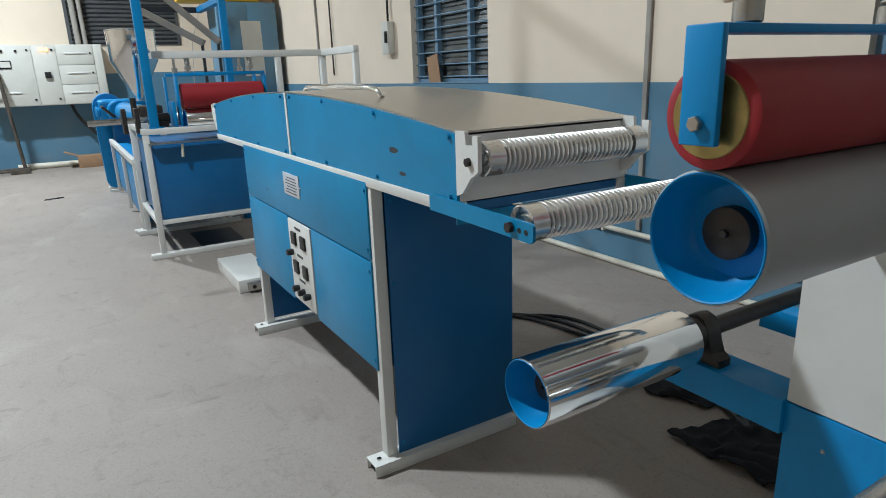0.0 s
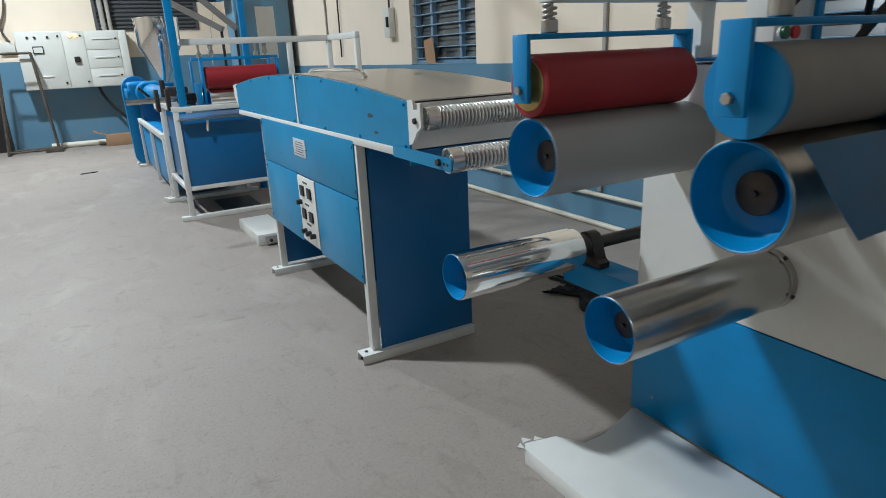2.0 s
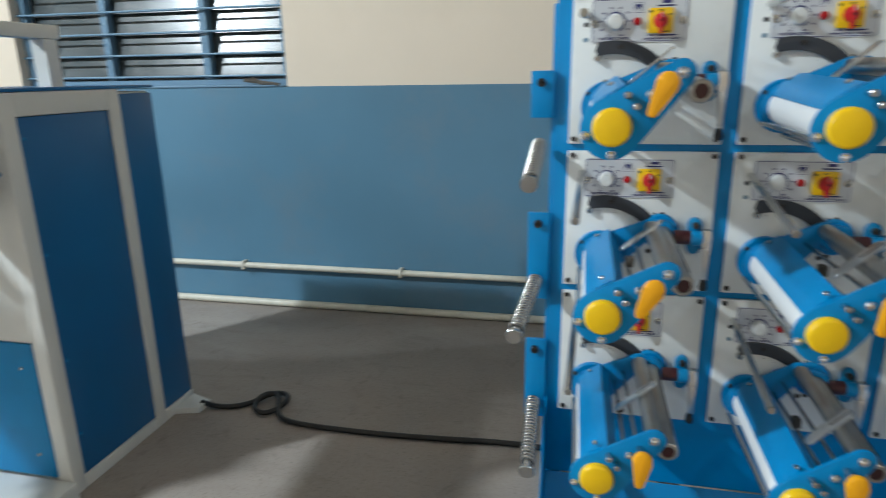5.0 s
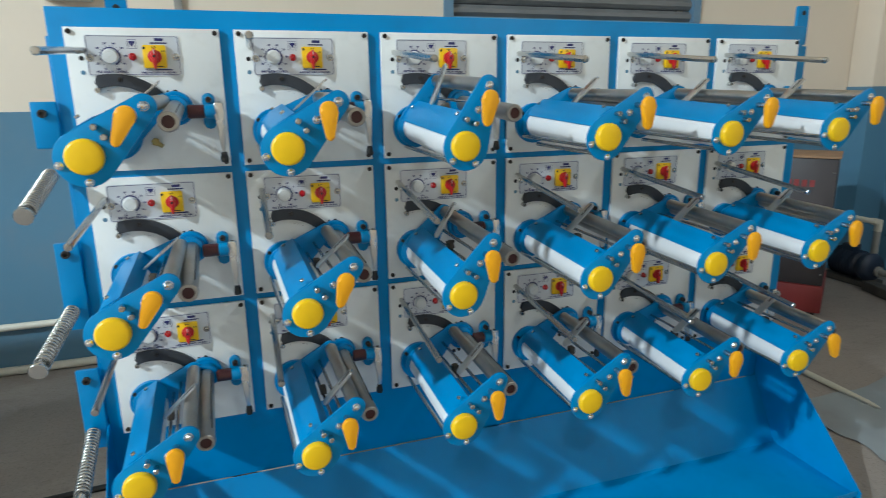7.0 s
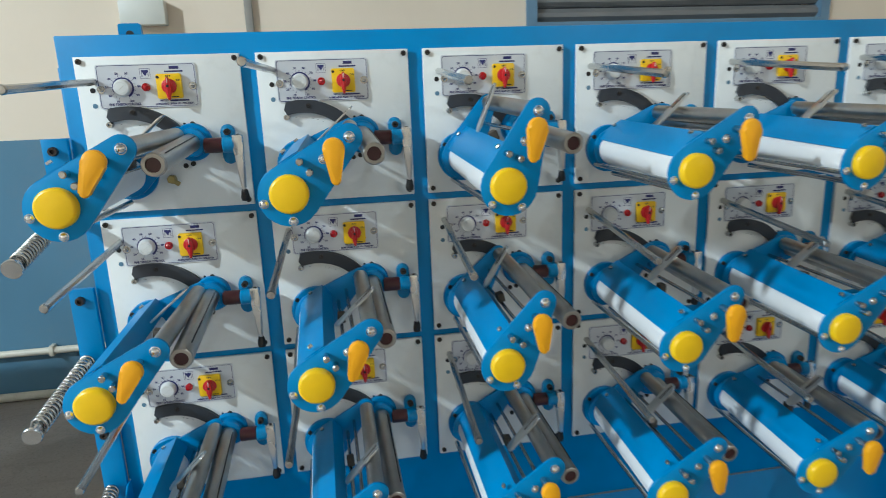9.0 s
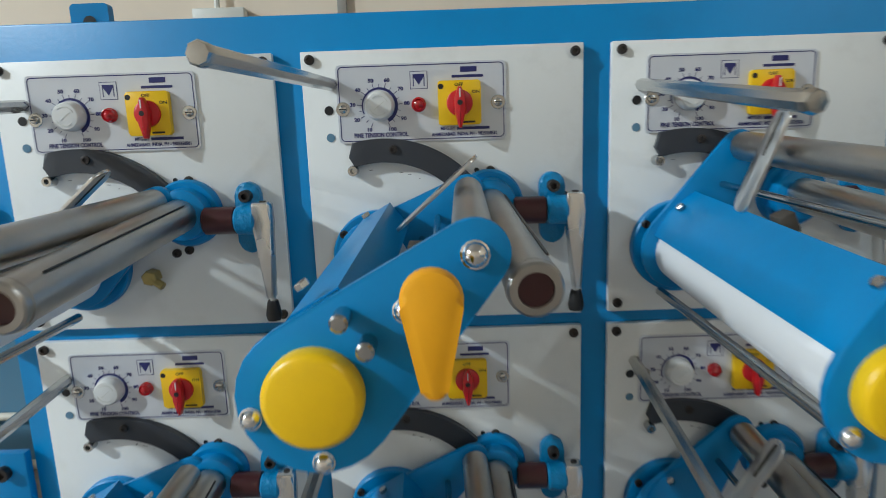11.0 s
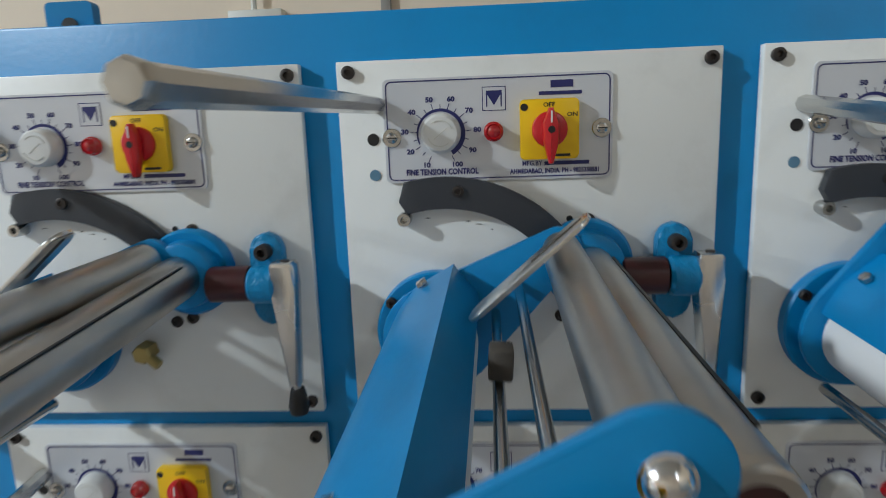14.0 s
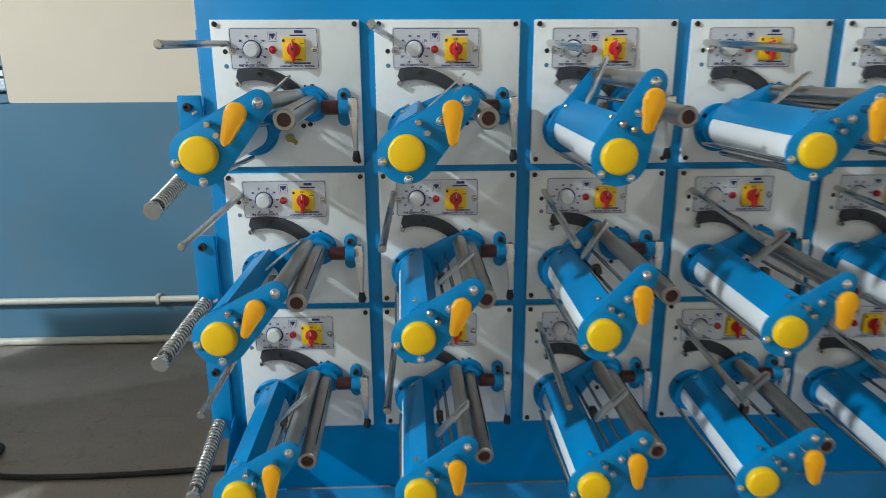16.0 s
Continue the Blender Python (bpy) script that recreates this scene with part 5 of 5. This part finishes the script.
bigcab = thing("steel_cupboard", "tall blue steel cupboard against the wall", "cupboard")
part("body", box(2.55, 11.3, 0.0, 3.55, 12.0, 2.75, 0.01), DADO, bigcab)
part("door", box(2.56, 11.288, 0.1, 3.04, 11.299, 2.70, 0.003), DADO, bigcab)
part("door", box(3.06, 11.288, 0.1, 3.54, 11.299, 2.70, 0.003), DADO, bigcab)
part("notice", box(2.92, 11.282, 1.55, 3.26, 11.287, 2.45), GREYCAB, bigcab, "pale paper sheet")
seat(bigcab, (2.55, 11.3, 0))
built("yellow_sack", prism([(2.0, 2.76), (3.3, 2.76), (3.25, 3.1), (2.9, 3.2), (2.3, 3.18), (2.05, 3.0)], "xz", 11.35, 11.9, bevel=0.03), YSHEET, "yellow sack lying on the steel cupboard", "sack")
built("carton", box(3.31, 11.4, 2.751, 3.54, 11.9, 3.15, 0.004), CARD, "brown cardboard carton on the cupboard", "carton")
built("plastic_drape", strip([(2.0, 0.0), (2.03, 1.2), (2.1, 2.1), (2.3, 2.7), (2.54, 2.76)], "xz", 11.2, 11.24, 0.006), SILVERTAPE, "translucent plastic sheet hanging beside the cupboard", "plastic sheet")

# ---- electrical cabinet on the end wall ----
ec = thing("electrical_cabinet", "large grey electrical cabinet with doors and meters", "electrical cabinet")
CX0, CX1, CZ0, CZ1, CYF = -0.95, 0.95, 1.14, 2.205, 13.85
part("body", box(CX0, CYF + 0.015, CZ0, CX1, NORTH - 0.005, CZ1, 0.006), GREYCAB, ec)
doors = [(-0.94, -0.19, CZ0 + 0.01, CZ1 - 0.01), (-0.18, 0.19, CZ0 + 0.01, CZ1 - 0.01), (0.80, 0.94, CZ0 + 0.01, CZ1 - 0.01)]
doors += [(0.20, 0.79, CZ0 + 0.01 + 0.35 * i, CZ0 + 0.35 + 0.35 * i) for i in range(3)]
for i, (a, b, c, d) in enumerate(doors):
    dr = part("door", box(a, CYF, c, b, CYF + 0.014, d, 0.003), GREYCAB, ec)
    if i > 2:
        part("handle", box(a + 0.12, CYF - 0.02, c + 0.19, b - 0.12, CYF - 0.001, c + 0.215, 0.004), KNOB, dr)
        part("lock", rod((b - 0.05, CYF, c + 0.2), (b - 0.05, CYF - 0.015, c + 0.2), 0.018, 10), BLACK, dr)
    elif i < 2:
        for zz in (d - 0.08, c + 0.1):
            part("lock", rod((b - 0.06, CYF, zz), (b - 0.06, CYF - 0.015, zz), 0.02, 10), BLACK, dr)
d0 = part("meter", box(-0.70, CYF - 0.02, 1.80, -0.52, CYF - 0.001, 1.94, 0.006), BLACK, ec, "dark panel meter")
part("meter_window", box(-0.685, CYF - 0.023, 1.82, -0.535, CYF - 0.0205, 1.92), GREYCAB, d0)
for xx in (-0.75, -0.63, -0.42):
    part("pilot", rod((xx, CYF, 2.10), (xx, CYF - 0.02, 2.10), 0.022, 12), IRON, ec)
part("rotary_switch", box(-0.04, CYF - 0.05, 1.62, 0.06, CYF - 0.001, 1.73, 0.006), BLACK, ec)
part("handle", box(-0.66, CYF - 0.02, 1.37, -0.44, CYF - 0.001, 1.395, 0.004), KNOB, ec)
part("pilot", rod((-0.04, CYF, 2.12), (-0.04, CYF - 0.02, 2.12), 0.03, 14), GLOW, ec, "glowing amber pilot lamp")
part("pilot", rod((0.05, CYF, 2.12), (0.05, CYF - 0.02, 2.12), 0.03, 14), GLOW, ec, "glowing amber pilot lamp")
seat(ec, (0, CYF, 0))
for cx, cr in ((0.60, 0.05), (0.72, 0.04)):
    built("cable_trunk", rod((cx, 14.2, 2.206), (cx - 0.04, 14.2, HIGH - 0.001), cr, 10), SILVERTAPE, "grey cable trunk rising from the cabinet", "cable trunk", "cabinet cables")
sweep([(0.3, 14.1, 1.16), (0.32, 14.1, 1.0), (0.5, 14.05, 0.7), (0.9, 14.0, 0.3), (1.1, 14.0, 0.03), (1.4, 14.0, 0.03)], 0.03, "slack_cable", CABLE)
tagged(bpy.data.objects["slack_cable"], "black cable sagging along the blue end wall", "cable")

wb = thing("wall_switchboard", "white switchboard on the end wall", "switchboard")
part("box", box(-1.24, NORTH - 0.08, 1.84, -0.99, NORTH - 0.006, 2.04, 0.006), GREYCAB, wb)
seat(wb, (-1.1, NORTH - 0.006, 1.84))
sweep([(-1.05, 14.22, 2.04), (-1.15, 14.22, 2.2), (-1.18, 14.22, 2.35), (-1.05, 14.22, 2.5), (-1.0, 14.22, 2.8)], 0.02, "bent_cable", RUST)
tagged(bpy.data.objects["bent_cable"], "bent brown cable rising from the switchboard", "cable")

door = thing("door_1", "dark doorway panel standing closed in the end wall", "door", kind="structure")
part("door_leaf", box(-2.6, NORTH - 0.06, 0.0, -1.45, NORTH - 0.006, 2.9, 0.004), DARKDOOR, door)
part("door_frame", box(-1.449, NORTH - 0.07, 0.0, -1.40, NORTH - 0.006, 2.95, 0.004), DARKDOOR, door)
for z in (0.5, 1.45, 2.3):
    part("hinge", box(-1.47, NORTH - 0.075, z, -1.43, NORTH - 0.061, z + 0.12), RUST, door)

cart = thing("scaffold_frame", "rusty welded steel step frame standing on the floor", "step frame")
for px, py, qx in ((-1.45, 13.45, -1.28), (-0.62, 13.45, -0.74), (-1.45, 13.75, -1.28), (-0.62, 13.75, -0.74)):
    part("upright", rod((px, py, 0.0), (qx, py, 1.84), 0.022, 8), RUST, cart)
for z, k in ((0.06, 0.0), (0.55, 0.28), (1.0, 0.55), (1.84, 1.0)):
    xa, xb = -1.45 + 0.17 * k, -0.62 - 0.12 * k
    for py in (13.45, 13.75):
        if z in (0.06, 1.84):
            part("cross_bar", rod((xa, py, z), (xb, py, z), 0.02, 8), RUST, cart)
    for xx in (xa, xb):
        part("rung", rod((xx, 13.45, z), (xx, 13.75, z), 0.018, 8), RUST, cart)
part("foot_block", box(-0.85, 13.42, 0.0, -0.55, 13.60, 0.10, 0.006), RUST, cart)
seat(cart, (-1.0, 13.6, 0))

bx = thing("cardboard_box", "open brown cardboard box on the floor", "box")
bm = box(0.22, 13.55, 0.0, 0.70, 13.85, 0.22, 0.003)
part("body", bm, CARD, bx)
part("flap", prism([(0.22, 0.222), (0.23, 0.23), (0.02, 0.31), (0.01, 0.30)], "xz", 13.56, 13.84), CARD, bx)
seat(bx, (0.4, 13.7, 0))
built("pvc_pipe", rod((-0.75, 14.05, 0.055), (0.5, 14.0, 0.055), 0.055, 18), PVC, "grey-white plastic pipe lying along the end wall", "pipe")
tb = thing("steel_tray", "white folded steel tray lying on the floor", "tray")
part("tray", box(0.96, 4.48, 0.0, 1.24, 5.2, 0.10, 0.006), WHITE, tb)
part("flange", box(1.02, 4.44, 0.02, 1.20, 4.479, 0.085, 0.004), STEEL, tb)
part("bolt", hexbolt((1.06, 4.44, 0.05), (0, -1, 0), 0.016, 0.012), IRON, tb)
seat(tb, (1.1, 4.8, 0))
built("mat", box(1.0, 5.95, 0.0, 1.4, 6.7, 0.008), DARKGREY, "dark oily mat under the table", "mat")

# ---- east wall fittings ----
swb = thing("switch_box", "grey wall switch box with conduit", "switch box")
part("box", box(EAST - 0.09, 7.05, 1.72, EAST - 0.005, 7.22, 2.09, 0.006), GREYCAB, swb)
part("lever", box(EAST - 0.12, 7.07, 1.85, EAST - 0.091, 7.1, 1.98, 0.004), BLACK, swb)
part("conduit", rod((EAST - 0.04, 7.13, 2.091), (EAST - 0.04, 7.13, HIGH - 0.001), 0.014, 8), CABLE, swb)
part("conduit", rod((EAST - 0.03, 9.0, 1.5), (EAST - 0.03, 9.0, HIGH - 0.001), 0.012, 8), CABLE, swb)
seat(swb, (EAST - 0.005, 7.13, 1.72))
built("card_sheet", prism([(6.0, 1.388), (6.24, 1.388), (6.28, 1.65), (6.2, 1.66), (6.06, 1.69)], "yz", EAST - 0.010, EAST - 0.002), CARD, "torn cardboard piece leaning on the window sill", "cardboard")
jb = thing("junction_box", "small grey junction box on the cream wall", "junction box")
part("box", box(EAST - 0.07, -1.74, 1.98, EAST - 0.004, -1.52, 2.10, 0.005), GREYCAB, jb)
part("nozzle", rod((EAST - 0.04, -1.62, 2.10), (EAST - 0.04, -1.62, 2.2), 0.012, 8), GREYCAB, jb)
seat(jb, (EAST - 0.004, -1.63, 1.98))
built("switch_plate", box(EAST - 0.03, 2.35, 1.86, EAST - 0.004, 2.62, 1.98, 0.004), GREYCAB, "grey wall socket plate", "socket")
built("dry_leaves", merge(rod((EAST - 0.005, -0.15, 1.44), (EAST + 0.02, 0.1, 1.47), 0.012, 6), rod((EAST + 0.0, -0.05, 1.445), (EAST + 0.03, 0.05, 1.475), 0.014, 6)), RUST, "bent bit of rusty wire on the window sill", "wire")

# ---- control post behind the stand ----
pend = thing("push_button_box", "white control box with black knob and red and green buttons", "control box")
part("box", box(1.634, 0.40, 1.463, 1.80, 0.50, 1.80, 0.005), WHITE, pend)
part("knob", lathe([(0, 0), (0, 0.030), (0.012, 0.030), (0.014, 0.02), (0.035, 0.018), (0.035, 0)], (1.685, 0.40, 1.625), (-0.35, -1, 0), 20), BLACK, pend, "black emergency knob")
part("button_plate", prism(rounded(1.640, 1.504, 1.735, 1.552, 0.0235), "xz", 0.388, 0.3995), KNOB, pend)
part("button", rod((1.663, 0.388, 1.528), (1.663, 0.378, 1.528), 0.019, 14), GREENBTN, pend, "green button")
part("button", rod((1.711, 0.388, 1.528), (1.711, 0.378, 1.528), 0.019, 14), SWRED, pend, "red button")
part("side_channel", box(1.803, 0.42, 1.463, 1.905, 0.50, 1.80, 0.004), GREYCAB, pend)
part("blue_strip", box(1.853, 0.405, 1.463, 1.887, 0.419, 1.645, 0.003), BLUE, pend, "narrow blue strip")
seat(pend, (1.77, 0.45, 1.463))
sweep([(2.02, 0.36, 1.463), (1.99, 0.33, 1.54), (1.93, 0.3, 1.66), (1.90, 0.27, 1.72), (1.95, 0.1, 1.85), (2.05, 0.05, 1.95)], 0.011, "rubber_hose", CABLE)
tagged(bpy.data.objects["rubber_hose"], "thin black hose curving behind the rollers", "hose")
sweep([(1.86, 0.3, 1.463), (1.9, 0.25, 1.6), (1.95, 0.1, 1.75), (2.05, 0.05, 1.9)], 0.014, "hose", CABLE)
tagged(bpy.data.objects["hose"], "black hose looping behind the rollers", "hose")

# ---- film, rag and cables ----
bm = bmesh.new()
rows = []
RAG = [0.0, 0.004, 0.03, 0.07, 0.078, 0.045, 0.052, 0.0]  # torn far edge
for i in range(8):
    k = i / 7
    xa, xb = 0.905 + 0.025 * k, 1.497 + RAG[i]
    rows.append([bm.verts.new((xa + (xb - xa) * j / 10, -0.155 - 0.103 * k - 0.0012 * math.sin(j * 1.3 + i), 1.336 - 0.155 * k + 0.004 * k * math.sin(j * 0.7))) for j in range(11)])
neck = [[bm.verts.new((x, y, z)) for x in (1.36, 1.497)] for y, z in ((-0.145, 1.339), (-0.10, 1.341), (-0.05, 1.336), (-0.006, 1.3285))]
neck.insert(0, [rows[0][8], rows[0][10]])
for r0, r1 in zip(rows, rows[1:]):
    for j in range(10):
        bm.faces.new((r0[j], r0[j + 1], r1[j + 1], r1[j]))
for r0, r1 in zip(neck, neck[1:]):
    bm.faces.new((r0[1], r0[0], r1[0], r1[1]))
bmesh.ops.recalc_face_normals(bm, faces=bm.faces[:])
bmesh.ops.solidify(bm, geom=bm.faces[:], thickness=0.001)
built("plastic_film", bm, GASKET, "stiff dark blue plastic sheet hanging from the nip of the rollers", "plastic sheet")

bm = bmesh.new()
bmesh.ops.create_grid(bm, x_segments=26, y_segments=26, size=0.5)
for v in bm.verts:
    x, y = v.co.x, v.co.y
    ang = math.atan2(y, x)
    n = noise.noise(Vector((x * 5, y * 5, 0.3)))
    edge = 1 + 0.25 * noise.noise(Vector((math.cos(ang) * 2, math.sin(ang) * 2, 4)))
    z = 0.012 + 0.05 * abs(n) + 0.03 * noise.noise(Vector((x * 12, y * 12, 1))) ** 2
    v.co = Vector((2.27 + x * 0.5 * edge, 1.26 + y * 0.44 * edge - x * 0.12, z))
bmesh.ops.solidify(bm, geom=bm.faces[:], thickness=0.006)
built("black_cloth", bm, CLOTH, "crumpled black cloth lying on the floor", "cloth")

bm = bmesh.new()
bmesh.ops.create_grid(bm, x_segments=10, y_segments=24, size=0.5)
for v in bm.verts:
    x, y = v.co.x, v.co.y
    wav = 0.05 * math.sin(y * 9)
    z = 0.012 + 0.045 * abs(noise.noise(Vector((x * 6, y * 7, 2.3))))
    v.co = Vector((2.37 + x * (0.17 + 0.06 * math.cos(y * 11)) + wav, 1.88 + y * 0.62, z))
bmesh.ops.solidify(bm, geom=bm.faces[:], thickness=0.006)
built("black_cloth", bm, CLOTH, "narrow twisted black cloth lying on the floor", "cloth")

sweep([(2.30, -0.29, 0.03), (2.30, -0.36, 0.012), (2.31, -0.44, 0.012), (2.36, -0.52, 0.014), (2.43, -0.55, 0.02), (2.47, -0.61, 0.025), (2.44, -0.68, 0.025), (2.35, -0.68, 0.02), (2.27, -0.63, 0.014), (2.30, -0.55, 0.02), (2.38, -0.54, 0.035), (2.42, -0.58, 0.045), (2.41, -0.64, 0.045), (2.33, -0.67, 0.035), (2.26, -0.70, 0.014), (2.23, -0.80, 0.012), (2.22, -1.15, 0.012), (2.24, -1.5, 0.012), (2.27, -1.75, 0.012), (2.24, -2.1, 0.012), (2.1, -2.45, 0.012), (1.9, -2.6, 0.012)], 0.012, "power_cable", CABLE)
tagged(bpy.data.objects["power_cable"], "thick black power cable looped on the floor", "cable")
for k in range(3):
    sweep([(1.62 + 0.05 * k, 3.4, 0.02), (1.9, 3.3 - 0.08 * k, 0.014), (2.3 + 0.1 * k, 3.1 - 0.1 * k, 0.014), (2.42 + 0.1 * k, 2.6, 0.014), (2.5, 2.1 - 0.2 * k, 0.014), (2.45 + 0.08 * k, 1.6, 0.014), (2.3, 1.35, 0.02)], 0.011, "floor_cable", CABLE)
for ob in [o for o in bpy.data.objects if o.name.startswith("floor_cable")]:
    tagged(ob, "black cable trailing across the floor", "cable", "trailing cables")
sweep([(1.15, 2.3, 0.012), (1.22, 2.45, 0.012), (1.3, 2.6, 0.10), (1.35, 2.75, 0.02), (1.5, 2.9, 0.012)], 0.01, "oven_cable", CABLE)
tagged(bpy.data.objects["oven_cable"], "black cable curled under the oven", "cable")

bm = None
for k in range(3):
    bm = merge(bm, prism([(-0.32 + 0.07 * k, 10.04 + 0.03 * (k % 2)), (-0.24 + 0.07 * k, 10.02 + 0.04 * k), (-0.22 + 0.07 * k, 10.10), (-0.30 + 0.07 * k, 10.13)], "xy", 0.0, 0.006 + 0.003 * k))
built("dark_scrap", bm, CLOTH, "small dark scrap lying on the floor", "scrap")

# ---- beyond the rack ----
wm = thing("welding_set", "dark grey steel welding set with a red base", "welding machine")
part("case", box(2.80, -6.25, 0.22, 3.28, -5.86, 1.07, 0.01), CASING, wm)
part("base", box(2.79, -6.26, 0.03, 3.29, -5.85, 0.219, 0.01), REDPAINT, wm, "dark red painted base")
part("top_sheet", box(2.79, -6.26, 1.071, 3.29, -5.85, 1.084, 0.004), CARD, wm, "dusty tan top sheet")
for k in range(5):
    part("lettering_bar", box(2.796, -6.13 + 0.045 * k, 0.885, 2.7995, -6.10 + 0.045 * k, 0.93), REDPAINT, wm)
for zz in (0.3, 0.62, 0.98):
    for yy in (-6.23, -5.88):
        part("screw", dome((2.80, yy, zz), (-1, 0, 0), 0.006), ZINC, wm)
part("socket", box(2.79, -6.10, 0.60, 2.7995, -6.02, 0.68, 0.003), KNOB, wm)
for k in range(4):
    part("foot", rod((2.84 + 0.4 * (k % 2), -6.2 + 0.3 * (k // 2), 0), (2.84 + 0.4 * (k % 2), -6.2 + 0.3 * (k // 2), 0.03), 0.025, 10), BLACK, wm)
seat(wm, (2.80, -6.25, 0))
wm.matrix_basis = pose(2.706, -6.013, 0, 0, 0, -52)
pump = thing("motor_pump", "dark blue motor pump standing on the floor by the wall", "pump")
part("motor", rod((3.42, -7.02, 0.15), (3.16, -6.99, 0.15), 0.105, 24, chamfer=0.02), MOTOR, pump)
for k in range(7):
    part("cooling_fin", lathe([(0, 0.10), (0, 0.114), (0.01, 0.114), (0.01, 0.10)], (3.39 - 0.032 * k, -7.0165 + 0.0037 * k, 0.15), (-1, 0.115, 0), 20), MOTOR, pump)
part("casing", lathe([(0, 0), (0, 0.06), (0.02, 0.10), (0.07, 0.115), (0.10, 0.09), (0.11, 0.04), (0.11, 0)], (3.16, -6.99, 0.15), (-1, 0.1, 0), 24), MOTOR, pump, "cast volute casing")
part("terminal_box", box(3.24, -7.05, 0.24, 3.34, -6.96, 0.30, 0.008), MOTOR, pump)
part("base", box(3.06, -7.10, 0.0, 3.44, -6.90, 0.045, 0.006), RUST, pump)
part("riser", rod((3.22, -7.17, 0.15), (3.22, -7.17, 0.42), 0.026, 14), SILVERTAPE, pump, "short grey riser pipe")
part("delivery_pipe", rod((3.34, -6.5, 0.62), (3.225, -7.17, 0.47), 0.022, 12), PVC, pump, "cream plastic pipe")
part("elbow", merge(rod((3.235, -7.12, 0.482), (3.22, -7.175, 0.468), 0.029, 12), rod((3.22, -7.17, 0.49), (3.22, -7.17, 0.40), 0.029, 12)), PVC, pump)
part("suction_pipe", rod((3.06, -7.0, 0.13), (2.2, -7.03, 0.10), 0.024, 12), SILVERTAPE, pump, "grey pipe running along the floor")
part("pipe_flange", rod((3.05, -7.0, 0.13), (3.03, -7.0, 0.13), 0.04, 14), SILVERTAPE, pump)
seat(pump, (3.25, -7.0, 0))
beam = box(-0.38, -0.045, 0.0, 0.38, 0.045, 0.075, 0.006)
bmesh.ops.transform(beam, matrix=pose(2.67, -6.78, 0.0, 0, 0, -17.5), verts=beam.verts[:])
built("iron_channel", beam, RUST, "rusty iron channel lying on the floor", "iron channel")
built("bamboo_stick", lathe([(0, 0), (0, 0.016), (0.2, 0.015), (0.42, 0.013), (0.47, 0.008), (0.49, 0)], (2.14, -5.19, 0.017), (-0.49, 0.0, -0.003), 12), PVC, "pale bamboo stick lying on the floor", "stick")
bm = bmesh.new()
bmesh.ops.create_grid(bm, x_segments=14, y_segments=18, size=0.5)
for v in bm.verts:
    v.co = Vector((1.42 + v.co.x * (0.9 + 0.22 * noise.noise(Vector((3.1, v.co.y * 4, 0)))), -5.5 + v.co.y * (1.3 + 0.2 * noise.noise(Vector((v.co.x * 5, 7.7, 0)))), 0.006 + 0.01 * abs(noise.noise(v.co * 6))))
bmesh.ops.solidify(bm, geom=bm.faces[:], thickness=0.002)
built("plastic_sheet", bm, SHEETING, "dusty grey plastic sheet spread on the floor", "plastic sheet")
sweep([(3.34, SOUTH + 0.012, 0.30), (3.2, SOUTH + 0.012, 0.36), (3.1, SOUTH + 0.012, 0.45), (3.03, SOUTH + 0.012, 0.62), (3.0, SOUTH + 0.012, 0.9), (2.99, SOUTH + 0.012, 1.3), (2.93, SOUTH + 0.012, 2.0), (2.9, SOUTH + 0.012, 2.6)], 0.005, "loose_wire", CABLE)
tagged(bpy.data.objects["loose_wire"], "thin black wire hanging in a curve down the wall", "wire")

# ---- overhead lamps, unseen: assumed housings at main and fill lights ----
for (lx, ly, lz), (ax, ay) in zip(LAMPS, AIM):
    fl = thing("flood_light", "white assumed lamp housing under the roof, out of view", "lamp", group="roof lamps")
    tilt = look((lx, ly, lz - 0.1), (lx + ax, ly + ay, 0.0))
    bm = box(-0.2, -0.25, 0.02, 0.2, 0.25, 0.09, 0.01)
    bmesh.ops.transform(bm, matrix=tilt, verts=bm.verts[:])
    part("housing", bm, GREYCAB, fl)
    part("stem", rod((lx, ly, lz - 0.06), (lx, ly, HIGH - 0.001), 0.012, 8), GREYCAB, fl)
    seat(fl, (lx, ly, lz - 0.06))

# what stands or lies on the floor, set down on its level
ON_FLOOR = ("water_tank_table", "extruder", "loader_gantry", "steel_cupboard", "plastic_drape", "slack_cable", "scaffold_frame", "cardboard_box", "pvc_pipe", "steel_tray", "mat", "black_cloth", "power_cable", "floor_cable", "oven_cable", "dark_scrap", "welding_set", "motor_pump", "iron_channel", "bamboo_stick", "plastic_sheet", "floor_pipe", "yellow_sack", "carton", "door_1")
for ob in scene.objects:
    if ob.parent is None and ob.name.split(".")[0] in ON_FLOOR:
        ob.matrix_basis = Matrix.Translation((0, 0, GROUND)) @ ob.matrix_basis
